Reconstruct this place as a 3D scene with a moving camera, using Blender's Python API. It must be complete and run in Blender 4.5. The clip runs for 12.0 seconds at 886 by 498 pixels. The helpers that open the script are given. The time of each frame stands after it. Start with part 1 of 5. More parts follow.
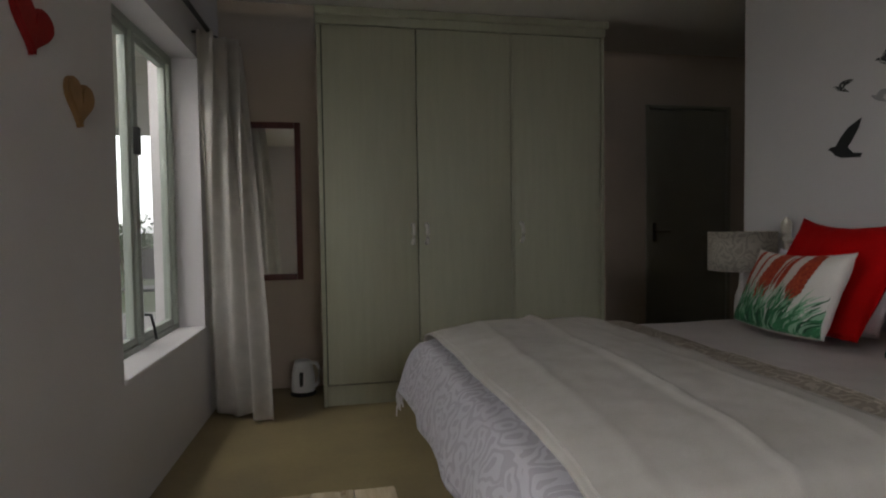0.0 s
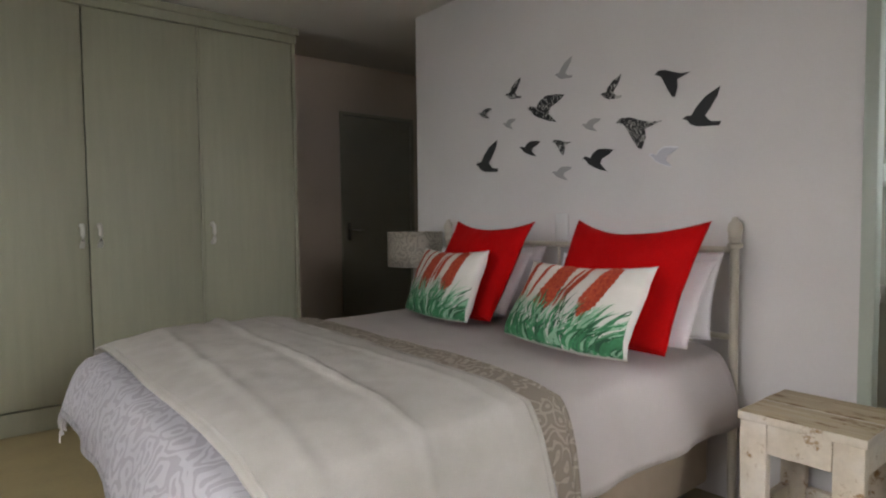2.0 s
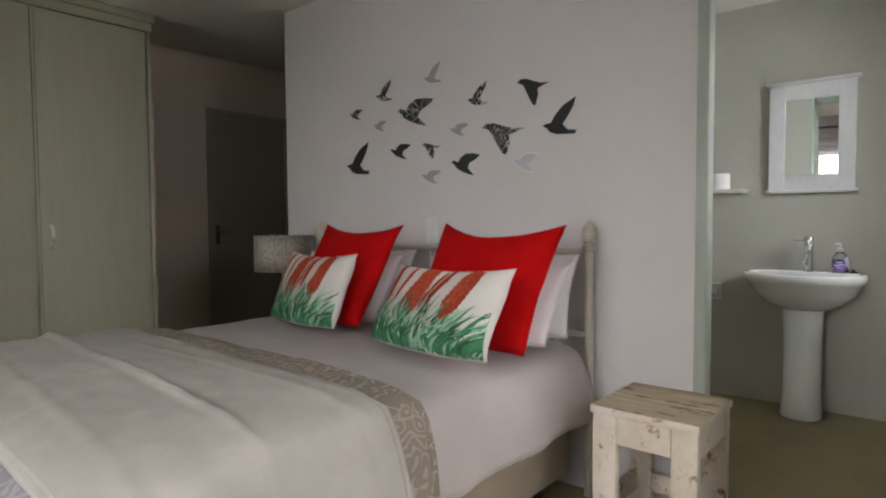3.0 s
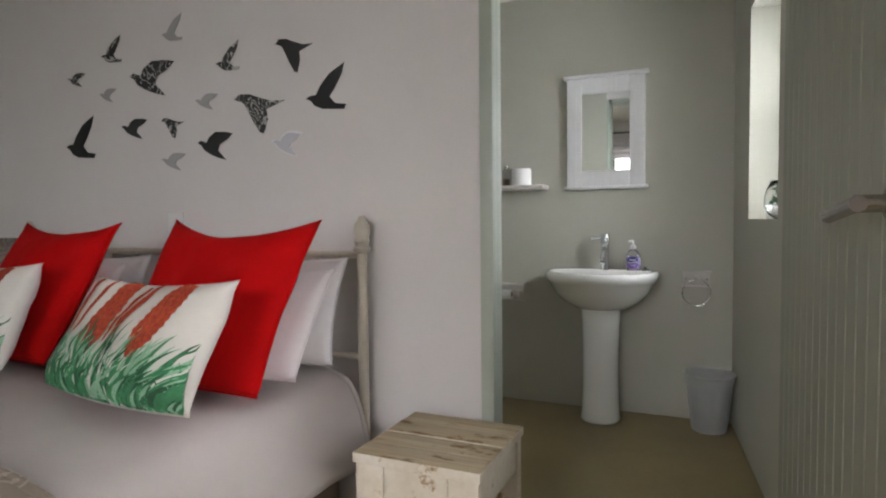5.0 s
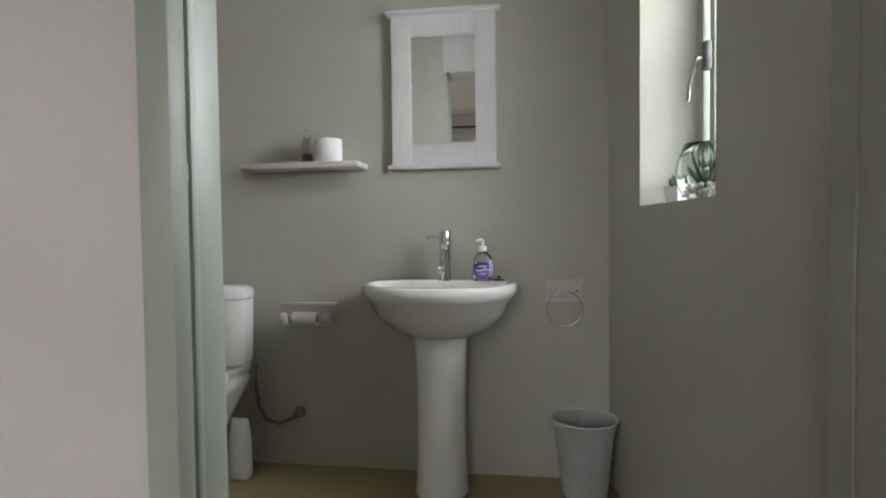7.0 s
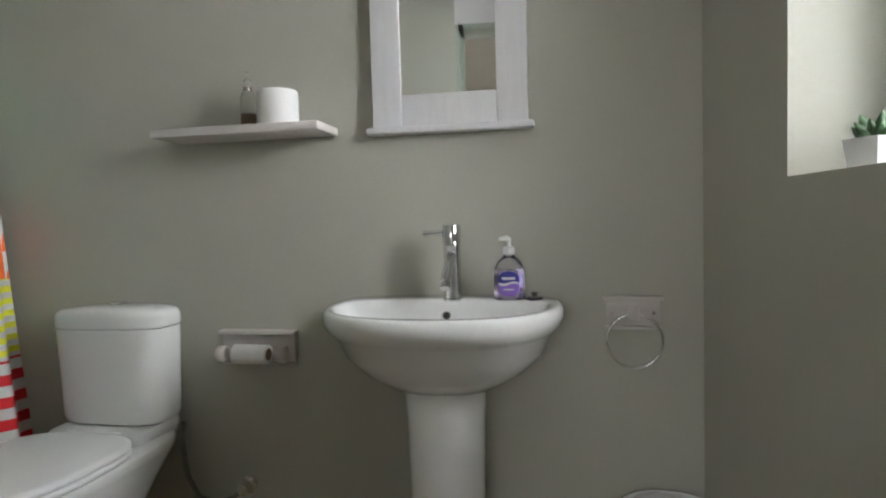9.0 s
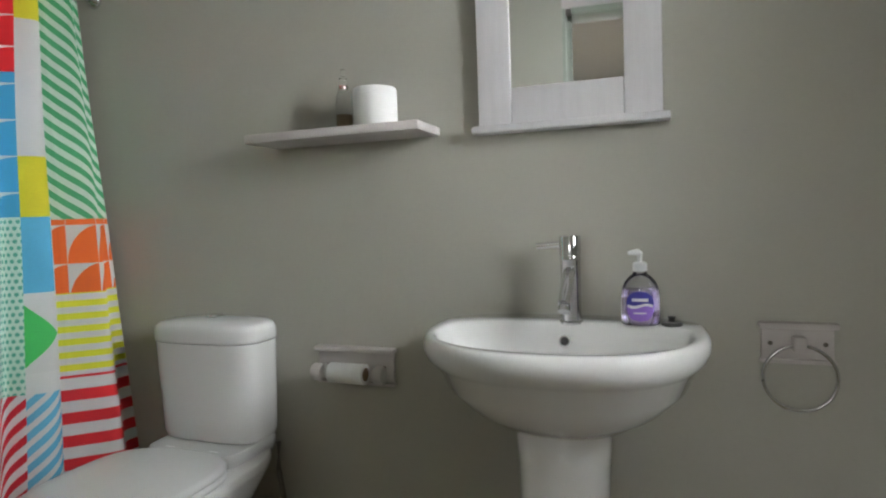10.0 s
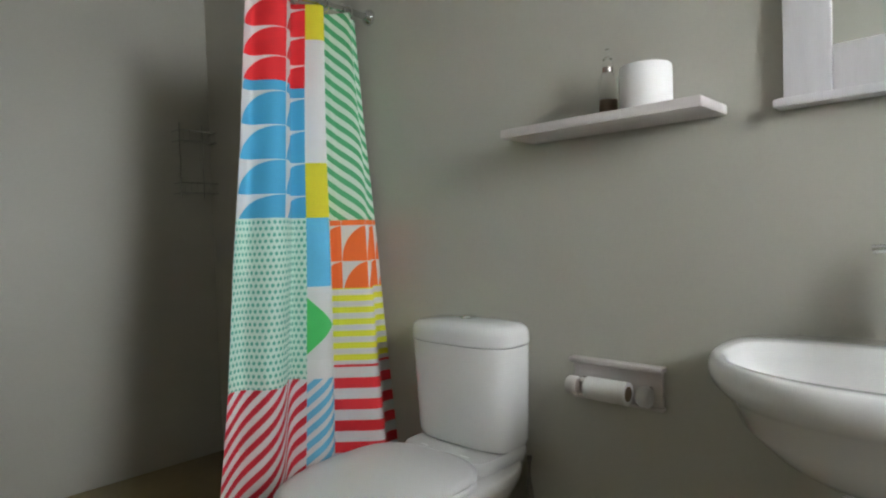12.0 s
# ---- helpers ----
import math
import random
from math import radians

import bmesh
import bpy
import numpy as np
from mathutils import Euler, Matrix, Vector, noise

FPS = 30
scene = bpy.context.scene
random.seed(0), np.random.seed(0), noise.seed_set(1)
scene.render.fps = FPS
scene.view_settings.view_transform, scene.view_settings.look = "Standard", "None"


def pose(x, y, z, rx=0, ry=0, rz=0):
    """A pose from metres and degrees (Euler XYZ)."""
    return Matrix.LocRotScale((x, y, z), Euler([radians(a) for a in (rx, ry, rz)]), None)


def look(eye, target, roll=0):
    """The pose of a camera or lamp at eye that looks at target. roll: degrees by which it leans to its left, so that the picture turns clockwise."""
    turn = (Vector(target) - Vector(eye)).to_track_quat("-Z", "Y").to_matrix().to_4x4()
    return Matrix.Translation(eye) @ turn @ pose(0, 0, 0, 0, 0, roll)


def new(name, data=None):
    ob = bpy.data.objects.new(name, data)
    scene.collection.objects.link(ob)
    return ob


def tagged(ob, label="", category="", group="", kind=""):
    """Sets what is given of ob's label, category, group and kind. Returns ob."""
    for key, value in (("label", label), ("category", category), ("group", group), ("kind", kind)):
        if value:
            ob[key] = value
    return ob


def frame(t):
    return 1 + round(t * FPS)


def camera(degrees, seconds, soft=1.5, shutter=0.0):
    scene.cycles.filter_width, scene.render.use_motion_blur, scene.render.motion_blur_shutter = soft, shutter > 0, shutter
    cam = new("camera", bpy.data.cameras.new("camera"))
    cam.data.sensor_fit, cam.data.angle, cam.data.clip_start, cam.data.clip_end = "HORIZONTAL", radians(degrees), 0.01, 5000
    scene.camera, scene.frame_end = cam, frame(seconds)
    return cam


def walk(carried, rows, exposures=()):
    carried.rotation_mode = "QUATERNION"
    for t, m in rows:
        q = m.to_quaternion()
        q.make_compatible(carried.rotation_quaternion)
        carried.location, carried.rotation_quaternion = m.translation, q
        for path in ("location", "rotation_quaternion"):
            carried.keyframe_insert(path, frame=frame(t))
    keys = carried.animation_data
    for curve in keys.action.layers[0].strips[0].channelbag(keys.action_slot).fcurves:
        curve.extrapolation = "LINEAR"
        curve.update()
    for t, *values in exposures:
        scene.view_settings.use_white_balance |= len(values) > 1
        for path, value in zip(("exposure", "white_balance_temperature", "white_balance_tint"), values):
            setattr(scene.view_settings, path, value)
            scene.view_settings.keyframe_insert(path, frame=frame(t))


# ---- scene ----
cam = camera(73.4, 12.0, soft=2.1)
PATH = [
    (0, (0.221, 0.381, 1.038), (0.618, 2.34, 0.957), -0.8),
    (0.5, (0.239, 0.34, 1.049), (0.846, 2.244, 0.96), -0.8),
    (1, (0.243, 0.308, 1.054), (1.087, 2.119, 0.958), -0.8),
    (1.5, (0.267, 0.274, 1.055), (1.324, 1.97, 0.957), -0.8),
    (2, (0.266, 0.243, 1.058), (1.518, 1.799, 0.956), -0.6),
    (2.5, (0.298, 0.228, 1.051), (1.695, 1.655, 0.955), -0.4),
    (3, (0.341, 0.221, 1.056), (1.869, 1.509, 0.962), -0.4),
    (5, (0.854, 0.272, 1.034), (2.676, 1.091, 0.941), -0.6),
    (5.5, (1.045, 0.304, 1.033), (2.933, 0.957, 0.939), -0.5),
    (6, (1.309, 0.351, 1.025), (3.254, 0.804, 0.927), -0.7),
    (6.5, (1.58, 0.384, 1.008), (3.542, 0.761, 0.917), -0.6),
    (7, (1.837, 0.433, 0.97), (3.812, 0.745, 0.899), -0.7),
    (7.2, (1.922, 0.428, 0.977), (3.896, 0.739, 0.896), -0.8),
    (8.8, (2.549, 0.497, 0.965), (4.516, 0.849, 0.87), -1.4),
    (9, (2.594, 0.512, 0.97), (4.555, 0.895, 0.873), -1.5),
    (9.5, (2.703, 0.53, 0.977), (4.632, 1.05, 0.881), -1.6),
    (10, (2.76, 0.59, 1.007), (4.635, 1.28, 0.9), -1.9),
    (10.5, (2.791, 0.628, 1.011), (4.581, 1.516, 0.922), -2.0),
    (11, (2.834, 0.65, 1.004), (4.517, 1.728, 0.923), -2.2),
    (11.5, (2.846, 0.685, 0.999), (4.426, 1.909, 0.928), -2.1),
    (12, (2.86, 0.687, 0.985), (4.31, 2.063, 0.933), -1.9),
]

EXPOSE = [(0, -0.95), (1.0, -0.32), (1.5, -0.02), (2.5, 0.17), (5, 0.22), (6.5, 0.14), (9, 0.18), (11, 0.25), (12, 0.3)]
walk(cam, [(t, look(eye, target, roll)) for t, eye, target, roll in PATH], EXPOSE)

# ---- world and light ----
world = bpy.data.worlds.new("world")
scene.world = world
world.use_nodes = True
wn = world.node_tree.nodes
sky = wn.new("ShaderNodeTexSky")
sky.sky_type, sky.sun_disc = "NISHITA", False
sky.sun_elevation, sky.sun_rotation = radians(50), radians(200)
world.node_tree.links.new(sky.outputs[0], wn["Background"].inputs[0])
wn["Background"].inputs[1].default_value = 0.15
sun = new("sun", bpy.data.lights.new("sun", "SUN"))
sun.data.energy, sun.data.angle, sun.data.color = 3.0, radians(12), (1, 0.96, 0.9)
sun.matrix_world = pose(0, 0, 8, 40, 0, 160)


def area(name, m, w, h, power, color):
    ob = new(name, bpy.data.lights.new(name, "AREA"))
    ob.data.shape, ob.data.size, ob.data.size_y, ob.data.energy, ob.data.color = "RECTANGLE", w, h, power, color
    ob.matrix_world = m
    return ob


WEST = Matrix.Translation((-0.594, 0, 0)) @ Matrix.Rotation(math.atan2(1, 0.0487), 4, "Z")   # local x along the wall, y outward
SOUTH = Matrix.Translation((4.14, 0.165, 0)) @ Matrix.Rotation(math.atan2(-0.073, -0.71), 4, "Z")  # bathroom window wall
DAY = (0.93, 0.965, 1.0)
area("window_and_fill_light", WEST @ pose(1.0, 0.85, 2.0, -50, 0, 0), 1.35, 1.5, 54, (1.0, 0.985, 0.985))
area("window_and_fill_light", WEST @ pose(3.2, 0.48, 2.23, -38, 0, 0), 1.1, 0.4, 32, (1.0, 0.98, 0.97))
# fill lamp for bed and wall, shining through an added, unseen south window
area("window_and_fill_light", look((0.85, -2.15, 2.25), (2.1, 0.9, 0.6)), 1.6, 1.3, 86, (1.0, 0.975, 0.985))
area("window_and_fill_light", SOUTH @ pose(0.75, 0.80, 1.60, -86, 0, 0), 1.5, 0.75, 116, DAY)

# ---- materials ----
def mat(name, color, rough=0.6, var=0.12, scale=8.0, bump=0.0, bscale=120.0, metal=0.0, second=None, spec=0.5, stretch=(1, 1, 1), coat=0.0):
    """A procedural surface: base colour varied at two scales, with fine relief."""
    m = bpy.data.materials.new(name)
    m.use_nodes = True
    nt = m.node_tree
    n, l = nt.nodes, nt.links
    b = n["Principled BSDF"]
    b.inputs["Roughness"].default_value, b.inputs["Metallic"].default_value = rough, metal
    b.inputs["Specular IOR Level"].default_value, b.inputs["Coat Weight"].default_value = spec, coat
    tc = n.new("ShaderNodeTexCoord")
    mp = n.new("ShaderNodeMapping")
    mp.inputs["Scale"].default_value = stretch
    l.new(tc.outputs["Object"], mp.inputs[0])
    a, c = n.new("ShaderNodeTexNoise"), n.new("ShaderNodeTexNoise")
    a.inputs["Scale"].default_value, a.inputs["Detail"].default_value = scale, 6
    c.inputs["Scale"].default_value, c.inputs["Detail"].default_value = bscale, 4
    l.new(mp.outputs[0], a.inputs[0]), l.new(mp.outputs[0], c.inputs[0])
    r = n.new("ShaderNodeValToRGB")
    dark = second or [v * (1 - var) for v in color]
    r.color_ramp.elements[0].position, r.color_ramp.elements[1].position = 0.32, 0.68
    r.color_ramp.elements[0].color, r.color_ramp.elements[1].color = (*dark, 1), (*color, 1)
    l.new(a.outputs[0], r.inputs[0])
    mix = n.new("ShaderNodeMix")
    mix.data_type, mix.blend_type = "RGBA", "MULTIPLY"
    mix.inputs["Factor"].default_value = var
    l.new(r.outputs[0], mix.inputs["A"]), l.new(c.outputs[0], mix.inputs["B"])
    l.new(mix.outputs["Result"], b.inputs["Base Color"])
    if bump:
        bu = n.new("ShaderNodeBump")
        bu.inputs["Strength"].default_value, bu.inputs["Distance"].default_value = bump, 0.13 / bscale
        l.new(c.outputs[0], bu.inputs["Height"]), l.new(bu.outputs[0], b.inputs["Normal"])
    return m


def glass(name, tint=(1, 1, 1), rough=0.0):
    m = bpy.data.materials.new(name)
    m.use_nodes = True
    b = m.node_tree.nodes["Principled BSDF"]
    b.inputs["Base Color"].default_value, b.inputs["Roughness"].default_value = (*tint, 1), rough
    b.inputs["Transmission Weight"].default_value, b.inputs["IOR"].default_value = 1, 1.45
    return m


def glow(name, color, strength):
    m = bpy.data.materials.new(name)
    m.use_nodes = True
    b = m.node_tree.nodes["Principled BSDF"]
    b.inputs["Emission Color"].default_value, b.inputs["Emission Strength"].default_value = (*color, 1), strength
    b.inputs["Base Color"].default_value = (*color, 1)
    return m


def calc(nt, op, a, b=None, c=None):
    """A math node on sockets or numbers."""
    n = nt.nodes.new("ShaderNodeMath")
    n.operation = op
    for i, v in enumerate((a, b, c)):
        if v is None:
            continue
        if isinstance(v, (int, float)):
            n.inputs[i].default_value = v
        else:
            nt.links.new(v, n.inputs[i])
    return n.outputs[0]


def printed(name, ground, ink, rule, rough=0.75, bump=0.15):
    """Cloth with a two-colour print; rule(nt, u, v) gives the mask from the cloth's UV in metres."""
    m = mat(name, ground, rough, 0.06, 6, bump, 500)
    nt = m.node_tree
    uv = nt.nodes.new("ShaderNodeUVMap")
    sep = nt.nodes.new("ShaderNodeSeparateXYZ")
    nt.links.new(uv.outputs[0], sep.inputs[0])
    mask = rule(nt, sep.outputs[0], sep.outputs[1])
    mix = nt.nodes.new("ShaderNodeMix")
    mix.data_type = "RGBA"
    b = nt.nodes["Principled BSDF"]
    old = b.inputs["Base Color"].links[0].from_socket
    nt.links.new(old, mix.inputs["A"])
    mix.inputs["B"].default_value = (*ink, 1)
    nt.links.new(mask, mix.inputs["Factor"])
    nt.links.new(mix.outputs["Result"], b.inputs["Base Color"])
    return m


def stripes(period, angle, duty=0.5):
    def rule(nt, u, v):
        d = calc(nt, "ADD", calc(nt, "MULTIPLY", u, math.sin(angle) / period), calc(nt, "MULTIPLY", v, math.cos(angle) / period))
        return calc(nt, "LESS_THAN", calc(nt, "FRACT", d), duty)
    return rule


def dots(period, r):
    def rule(nt, u, v):
        row = calc(nt, "DIVIDE", v, period * 0.866)
        shift = calc(nt, "MULTIPLY", calc(nt, "MODULO", calc(nt, "FLOOR", row), 2), 0.5)
        x = calc(nt, "SUBTRACT", calc(nt, "FRACT", calc(nt, "ADD", calc(nt, "DIVIDE", u, period), shift)), 0.5)
        y = calc(nt, "SUBTRACT", calc(nt, "FRACT", row), 0.5)
        return calc(nt, "LESS_THAN", calc(nt, "ADD", calc(nt, "MULTIPLY", x, x), calc(nt, "MULTIPLY", y, y)), r)
    return rule


def scallops(w, h, both=0.0):
    """Rows of quarter rounds standing on flat bases."""
    def rule(nt, u, v):
        x = calc(nt, "FRACT", calc(nt, "DIVIDE", u, w))
        y = calc(nt, "FRACT", calc(nt, "DIVIDE", v, h))
        x = calc(nt, "SUBTRACT", 1.0, x) if not both else calc(nt, "ABSOLUTE", calc(nt, "SUBTRACT", calc(nt, "MULTIPLY", x, 2), 1))
        return calc(nt, "LESS_THAN", calc(nt, "ADD", calc(nt, "MULTIPLY", x, x), calc(nt, "MULTIPLY", y, y)), 0.97)
    return rule


def scrolls(scale, width):
    """Curling line ornament."""
    def rule(nt, u, v):
        n = nt.nodes.new("ShaderNodeTexVoronoi")
        n.feature, n.voronoi_dimensions = "F1", "2D"
        uv = nt.nodes.new("ShaderNodeUVMap")
        no = nt.nodes.new("ShaderNodeTexNoise")
        no.inputs["Scale"].default_value = scale * 0.5
        nt.links.new(uv.outputs[0], no.inputs[0])
        add = nt.nodes.new("ShaderNodeMix")
        add.data_type = "VECTOR"
        add.inputs["Factor"].default_value = 0.14
        nt.links.new(uv.outputs[0], add.inputs["A"]), nt.links.new(no.outputs[1], add.inputs["B"])
        nt.links.new(add.outputs["Result"], n.inputs[0])
        n.inputs["Scale"].default_value = scale
        wave = calc(nt, "SINE", calc(nt, "MULTIPLY", n.outputs["Distance"], 17.0))
        return calc(nt, "MULTIPLY", calc(nt, "GREATER_THAN", wave, width), 0.85)
    return rule


def grained(name, light, dark, worn, stretch, amount=0.5):
    """Distressed paint over wood: grain along one axis, paint rubbed away in patches."""
    m = mat(name, light, 0.75, 0.2, 6, 0.5, 60, second=dark, stretch=stretch)
    nt = m.node_tree
    tc = nt.nodes.new("ShaderNodeTexCoord")
    n = nt.nodes.new("ShaderNodeTexNoise")
    n.inputs["Scale"].default_value, n.inputs["Detail"].default_value, n.inputs["Roughness"].default_value = 11, 9, 0.7
    mp = nt.nodes.new("ShaderNodeMapping")
    mp.inputs["Scale"].default_value = [1.6 if v > 1 else 0.6 if v < 1 else 1.0 for v in stretch]
    nt.links.new(tc.outputs["Object"], mp.inputs[0]), nt.links.new(mp.outputs[0], n.inputs[0])
    r = nt.nodes.new("ShaderNodeValToRGB")
    r.color_ramp.elements[0].position, r.color_ramp.elements[1].position = amount, amount + 0.06
    nt.links.new(n.outputs[0], r.inputs[0])
    mix = nt.nodes.new("ShaderNodeMix")
    mix.data_type = "RGBA"
    b = nt.nodes["Principled BSDF"]
    nt.links.new(b.inputs["Base Color"].links[0].from_socket, mix.inputs["A"])
    mix.inputs["B"].default_value = (*worn, 1)
    nt.links.new(r.outputs[0], mix.inputs["Factor"])
    nt.links.new(mix.outputs["Result"], b.inputs["Base Color"])
    return m


M = {}
M["wall"] = mat("wall_paint", (0.72, 0.69, 0.69), 0.85, 0.05, 2.5, 0.25, 90)
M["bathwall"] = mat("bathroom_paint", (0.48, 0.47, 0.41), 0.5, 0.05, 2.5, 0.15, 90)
# wall paint with the warm, dim bounced light put into its colour
M["corridor"] = mat("wall_paint_warm_bounce", (0.52, 0.43, 0.34), 0.85, 0.06, 2.5, 0.25, 90)
M["ceiling"] = mat("ceiling_paint", (0.74, 0.72, 0.68), 0.9, 0.04, 2, 0.15, 80)
M["floor"] = mat("screed_floor", (0.34, 0.27, 0.135), 0.42, 0.18, 3, 0.12, 40, second=(0.27, 0.215, 0.115))
M["sage"] = mat("sage_paint", (0.43, 0.43, 0.32), 0.5, 0.08, 4, 0.2, 60, stretch=(8, 8, 0.6))
# near black for the wardrobe body: shade in the door gaps put into colour
M["sage_gap_shade"] = mat("sage_shadow_gap", (0.10, 0.11, 0.08), 0.8)
M["frame"] = mat("door_frame_paint", (0.42, 0.46, 0.40), 0.4, 0.06, 5, 0.1, 90)
M["doorboard"] = mat("door_board_paint", (0.33, 0.33, 0.27), 0.45, 0.08, 3, 0.15, 70, stretch=(9, 9, 0.5))
M["groove"] = mat("door_groove_paint", (0.62, 0.61, 0.52), 0.5)
M["darkdoor"] = mat("corridor_door_paint", (0.30, 0.285, 0.21), 0.5, 0.08, 4)
M["satin"] = mat("satin_nickel", (0.74, 0.73, 0.68), 0.35, 0.05, 10)
M["steel"] = mat("brushed_steel", (0.46, 0.43, 0.40), 0.24, 0.08, 20, 0.05, 300, metal=1)
M["chrome"] = mat("chrome", (0.72, 0.72, 0.73), 0.08, 0.03, 10, metal=1)
M["ceramic"] = mat("glazed_ceramic", (0.78, 0.78, 0.77), 0.07, 0.01, 3, coat=0.7)
M["whitepaint"] = mat("white_stained_wood", (0.78, 0.77, 0.79), 0.55, 0.06, 8, 0.3, 60, stretch=(8, 8, 0.8))
M["palewood"] = mat("lime_washed_wood", (0.74, 0.69, 0.67), 0.6, 0.2, 9, 0.3, 60, stretch=(1, 0.12, 1))
M["glass"] = glass("clear_glass")
M["pane"] = glass("window_glass")
M["mirror"] = mat("mirror_glass", (0.86, 0.88, 0.86), 0.02, 0.0, 2, metal=1)
M["mahogany"] = mat("red_mahogany", (0.12, 0.018, 0.012), 0.35, 0.35, 8, 0.15, 50, stretch=(6, 6, 0.7))
M["curtain"] = mat("oatmeal_curtain", (0.80, 0.76, 0.70), 0.85, 0.12, 14, 0.4, 260)
M["black"] = mat("black_iron", (0.02, 0.02, 0.02), 0.45, 0.2)
M["bird"] = mat("black_vinyl", (0.022, 0.022, 0.026), 0.55, 0.15)
M["birdgrey"] = mat("grey_vinyl", (0.40, 0.39, 0.40), 0.6, 0.1)
M["birdwhite"] = mat("white_vinyl", (0.80, 0.80, 0.84), 0.5, 0.05)
M["birdpale"] = mat("pale_vinyl", (0.56, 0.56, 0.62), 0.5, 0.05)
M["birdlace"] = printed("patterned_vinyl", (0.022, 0.022, 0.026), (0.5, 0.49, 0.47), scrolls(24, 0.72), 0.6, 0)
M["iron"] = mat("cream_enamelled_iron", (0.66, 0.61, 0.52), 0.4, 0.15, 12, 0.2, 70)
M["sheet"] = mat("white_cotton_sheet", (0.86, 0.80, 0.785), 0.9, 0.06, 5, 0.35, 300)
M["linen"] = mat("white_pillow_cotton", (0.91, 0.88, 0.92), 0.9, 0.05, 7, 0.3, 300)
M["throw"] = mat("cream_woven_throw", (0.87, 0.83, 0.78), 0.95, 0.12, 14, 0.7, 420, second=(0.80, 0.76, 0.70))
M["damask"] = printed("lilac_damask", (0.85, 0.83, 0.88), (0.62, 0.59, 0.64), scrolls(15, 0.25))
M["taupe"] = printed("taupe_damask", (0.48, 0.41, 0.33), (0.68, 0.61, 0.52), scrolls(17, 0.45))
M["bedbase"] = mat("taupe_bed_base", (0.36, 0.29, 0.22), 0.9, 0.1, 12, 0.3, 200)
M["red"] = mat("red_linen", (0.50, 0.003, 0.004), 0.9, 0.12, 10, 0.4, 350, spec=0.12)
M["canvas"] = mat("white_canvas", (0.68, 0.65, 0.61), 0.9, 0.07, 12, 0.4, 350)
M["leaf_a"] = mat("leaf_green_print", (0.07, 0.33, 0.14), 0.85, 0.45, 18)
M["leaf_b"] = mat("pale_green_print", (0.36, 0.62, 0.42), 0.85, 0.35, 18)
M["leaf_c"] = mat("dark_green_print", (0.03, 0.15, 0.07), 0.85, 0.4, 18)
M["aloe"] = mat("red_aloe_print", (0.62, 0.10, 0.03), 0.85, 0.45, 110, second=(0.36, 0.025, 0.015))
M["shade"] = printed("lace_lampshade", (0.66, 0.61, 0.53), (0.44, 0.40, 0.34), scrolls(20, 0.3))
M["stool"] = grained("distressed_white_wood", (0.80, 0.74, 0.66), (0.66, 0.57, 0.45), (0.30, 0.18, 0.08), (1, 1, 1), 0.57)
M["stooltop"] = grained("worn_tan_wood", (0.62, 0.53, 0.38), (0.46, 0.36, 0.22), (0.22, 0.13, 0.06), (9, 0.6, 1), 0.555)
M["plastic"] = mat("white_plastic", (0.76, 0.76, 0.76), 0.35, 0.04, 5)
M["dark"] = mat("dark_plastic", (0.03, 0.03, 0.03), 0.4)
M["tin"] = mat("white_enamelled_tin", (0.76, 0.77, 0.78), 0.35, 0.06, 8, 0.1, 30)
M["paper"] = mat("tissue_paper", (0.82, 0.81, 0.80), 0.95, 0.05, 15, 0.4, 200)
M["card"] = mat("brown_card", (0.30, 0.22, 0.14), 0.9)
M["soap"] = glass("lilac_soap", (0.78, 0.70, 0.97), 0.05)
M["label"] = mat("violet_label", (0.03, 0.025, 0.26), 0.5, 0.1)
M["label2"] = mat("lilac_label", (0.30, 0.16, 0.62), 0.5, 0.1)
M["succulent"] = mat("succulent_leaf", (0.07, 0.16, 0.06), 0.5, 0.35, 20)
M["pebble"] = mat("white_pebble", (0.75, 0.74, 0.72), 0.7, 0.1, 40)
M["hose"] = mat("grey_hose", (0.22, 0.20, 0.17), 0.5, 0.2)
M["heart_red"] = mat("red_felt", (0.35, 0.012, 0.012), 0.9, 0.15, 20, 0.3, 250)
M["heart_tan"] = mat("tan_wood_heart", (0.48, 0.28, 0.12), 0.7, 0.3, 15, 0.3, 100)
M["veranda"] = mat("white_veranda_board", (0.62, 0.60, 0.56), 0.7, 0.08, 4)
M["paving"] = mat("pale_paving", (0.42, 0.40, 0.37), 0.8, 0.15, 3, 0.2, 40)
M["lawn"] = mat("lawn_green", (0.09, 0.14, 0.04), 0.95, 0.4, 5, 0.5, 60)
M["leafs"] = mat("bush_leaf", (0.08, 0.15, 0.04), 0.6, 0.4, 9)
M["bark"] = mat("bark", (0.14, 0.10, 0.07), 0.9, 0.3, 12, 0.6, 40)
C = {}
white = (0.66, 0.66, 0.65)
C["red_round"] = printed("red_quarter_rounds", white, (0.60, 0.008, 0.015), scallops(0.225, 0.085))
C["blue_round"] = printed("blue_quarter_rounds", white, (0.05, 0.33, 0.55), scallops(0.225, 0.097))
C["mint_dot"] = printed("mint_dots", (0.55, 0.72, 0.62), (0.10, 0.38, 0.28), dots(0.020, 0.10))
C["red_diag"] = printed("red_diagonal_stripes", white, (0.52, 0.012, 0.03), stripes(0.036, radians(-38), 0.5))
C["yellow"] = mat("yellow_print", (0.72, 0.66, 0.02), 0.75)
C["white"] = mat("white_print", white, 0.75, 0.04)
C["cyan"] = mat("cyan_print", (0.10, 0.45, 0.70), 0.75)


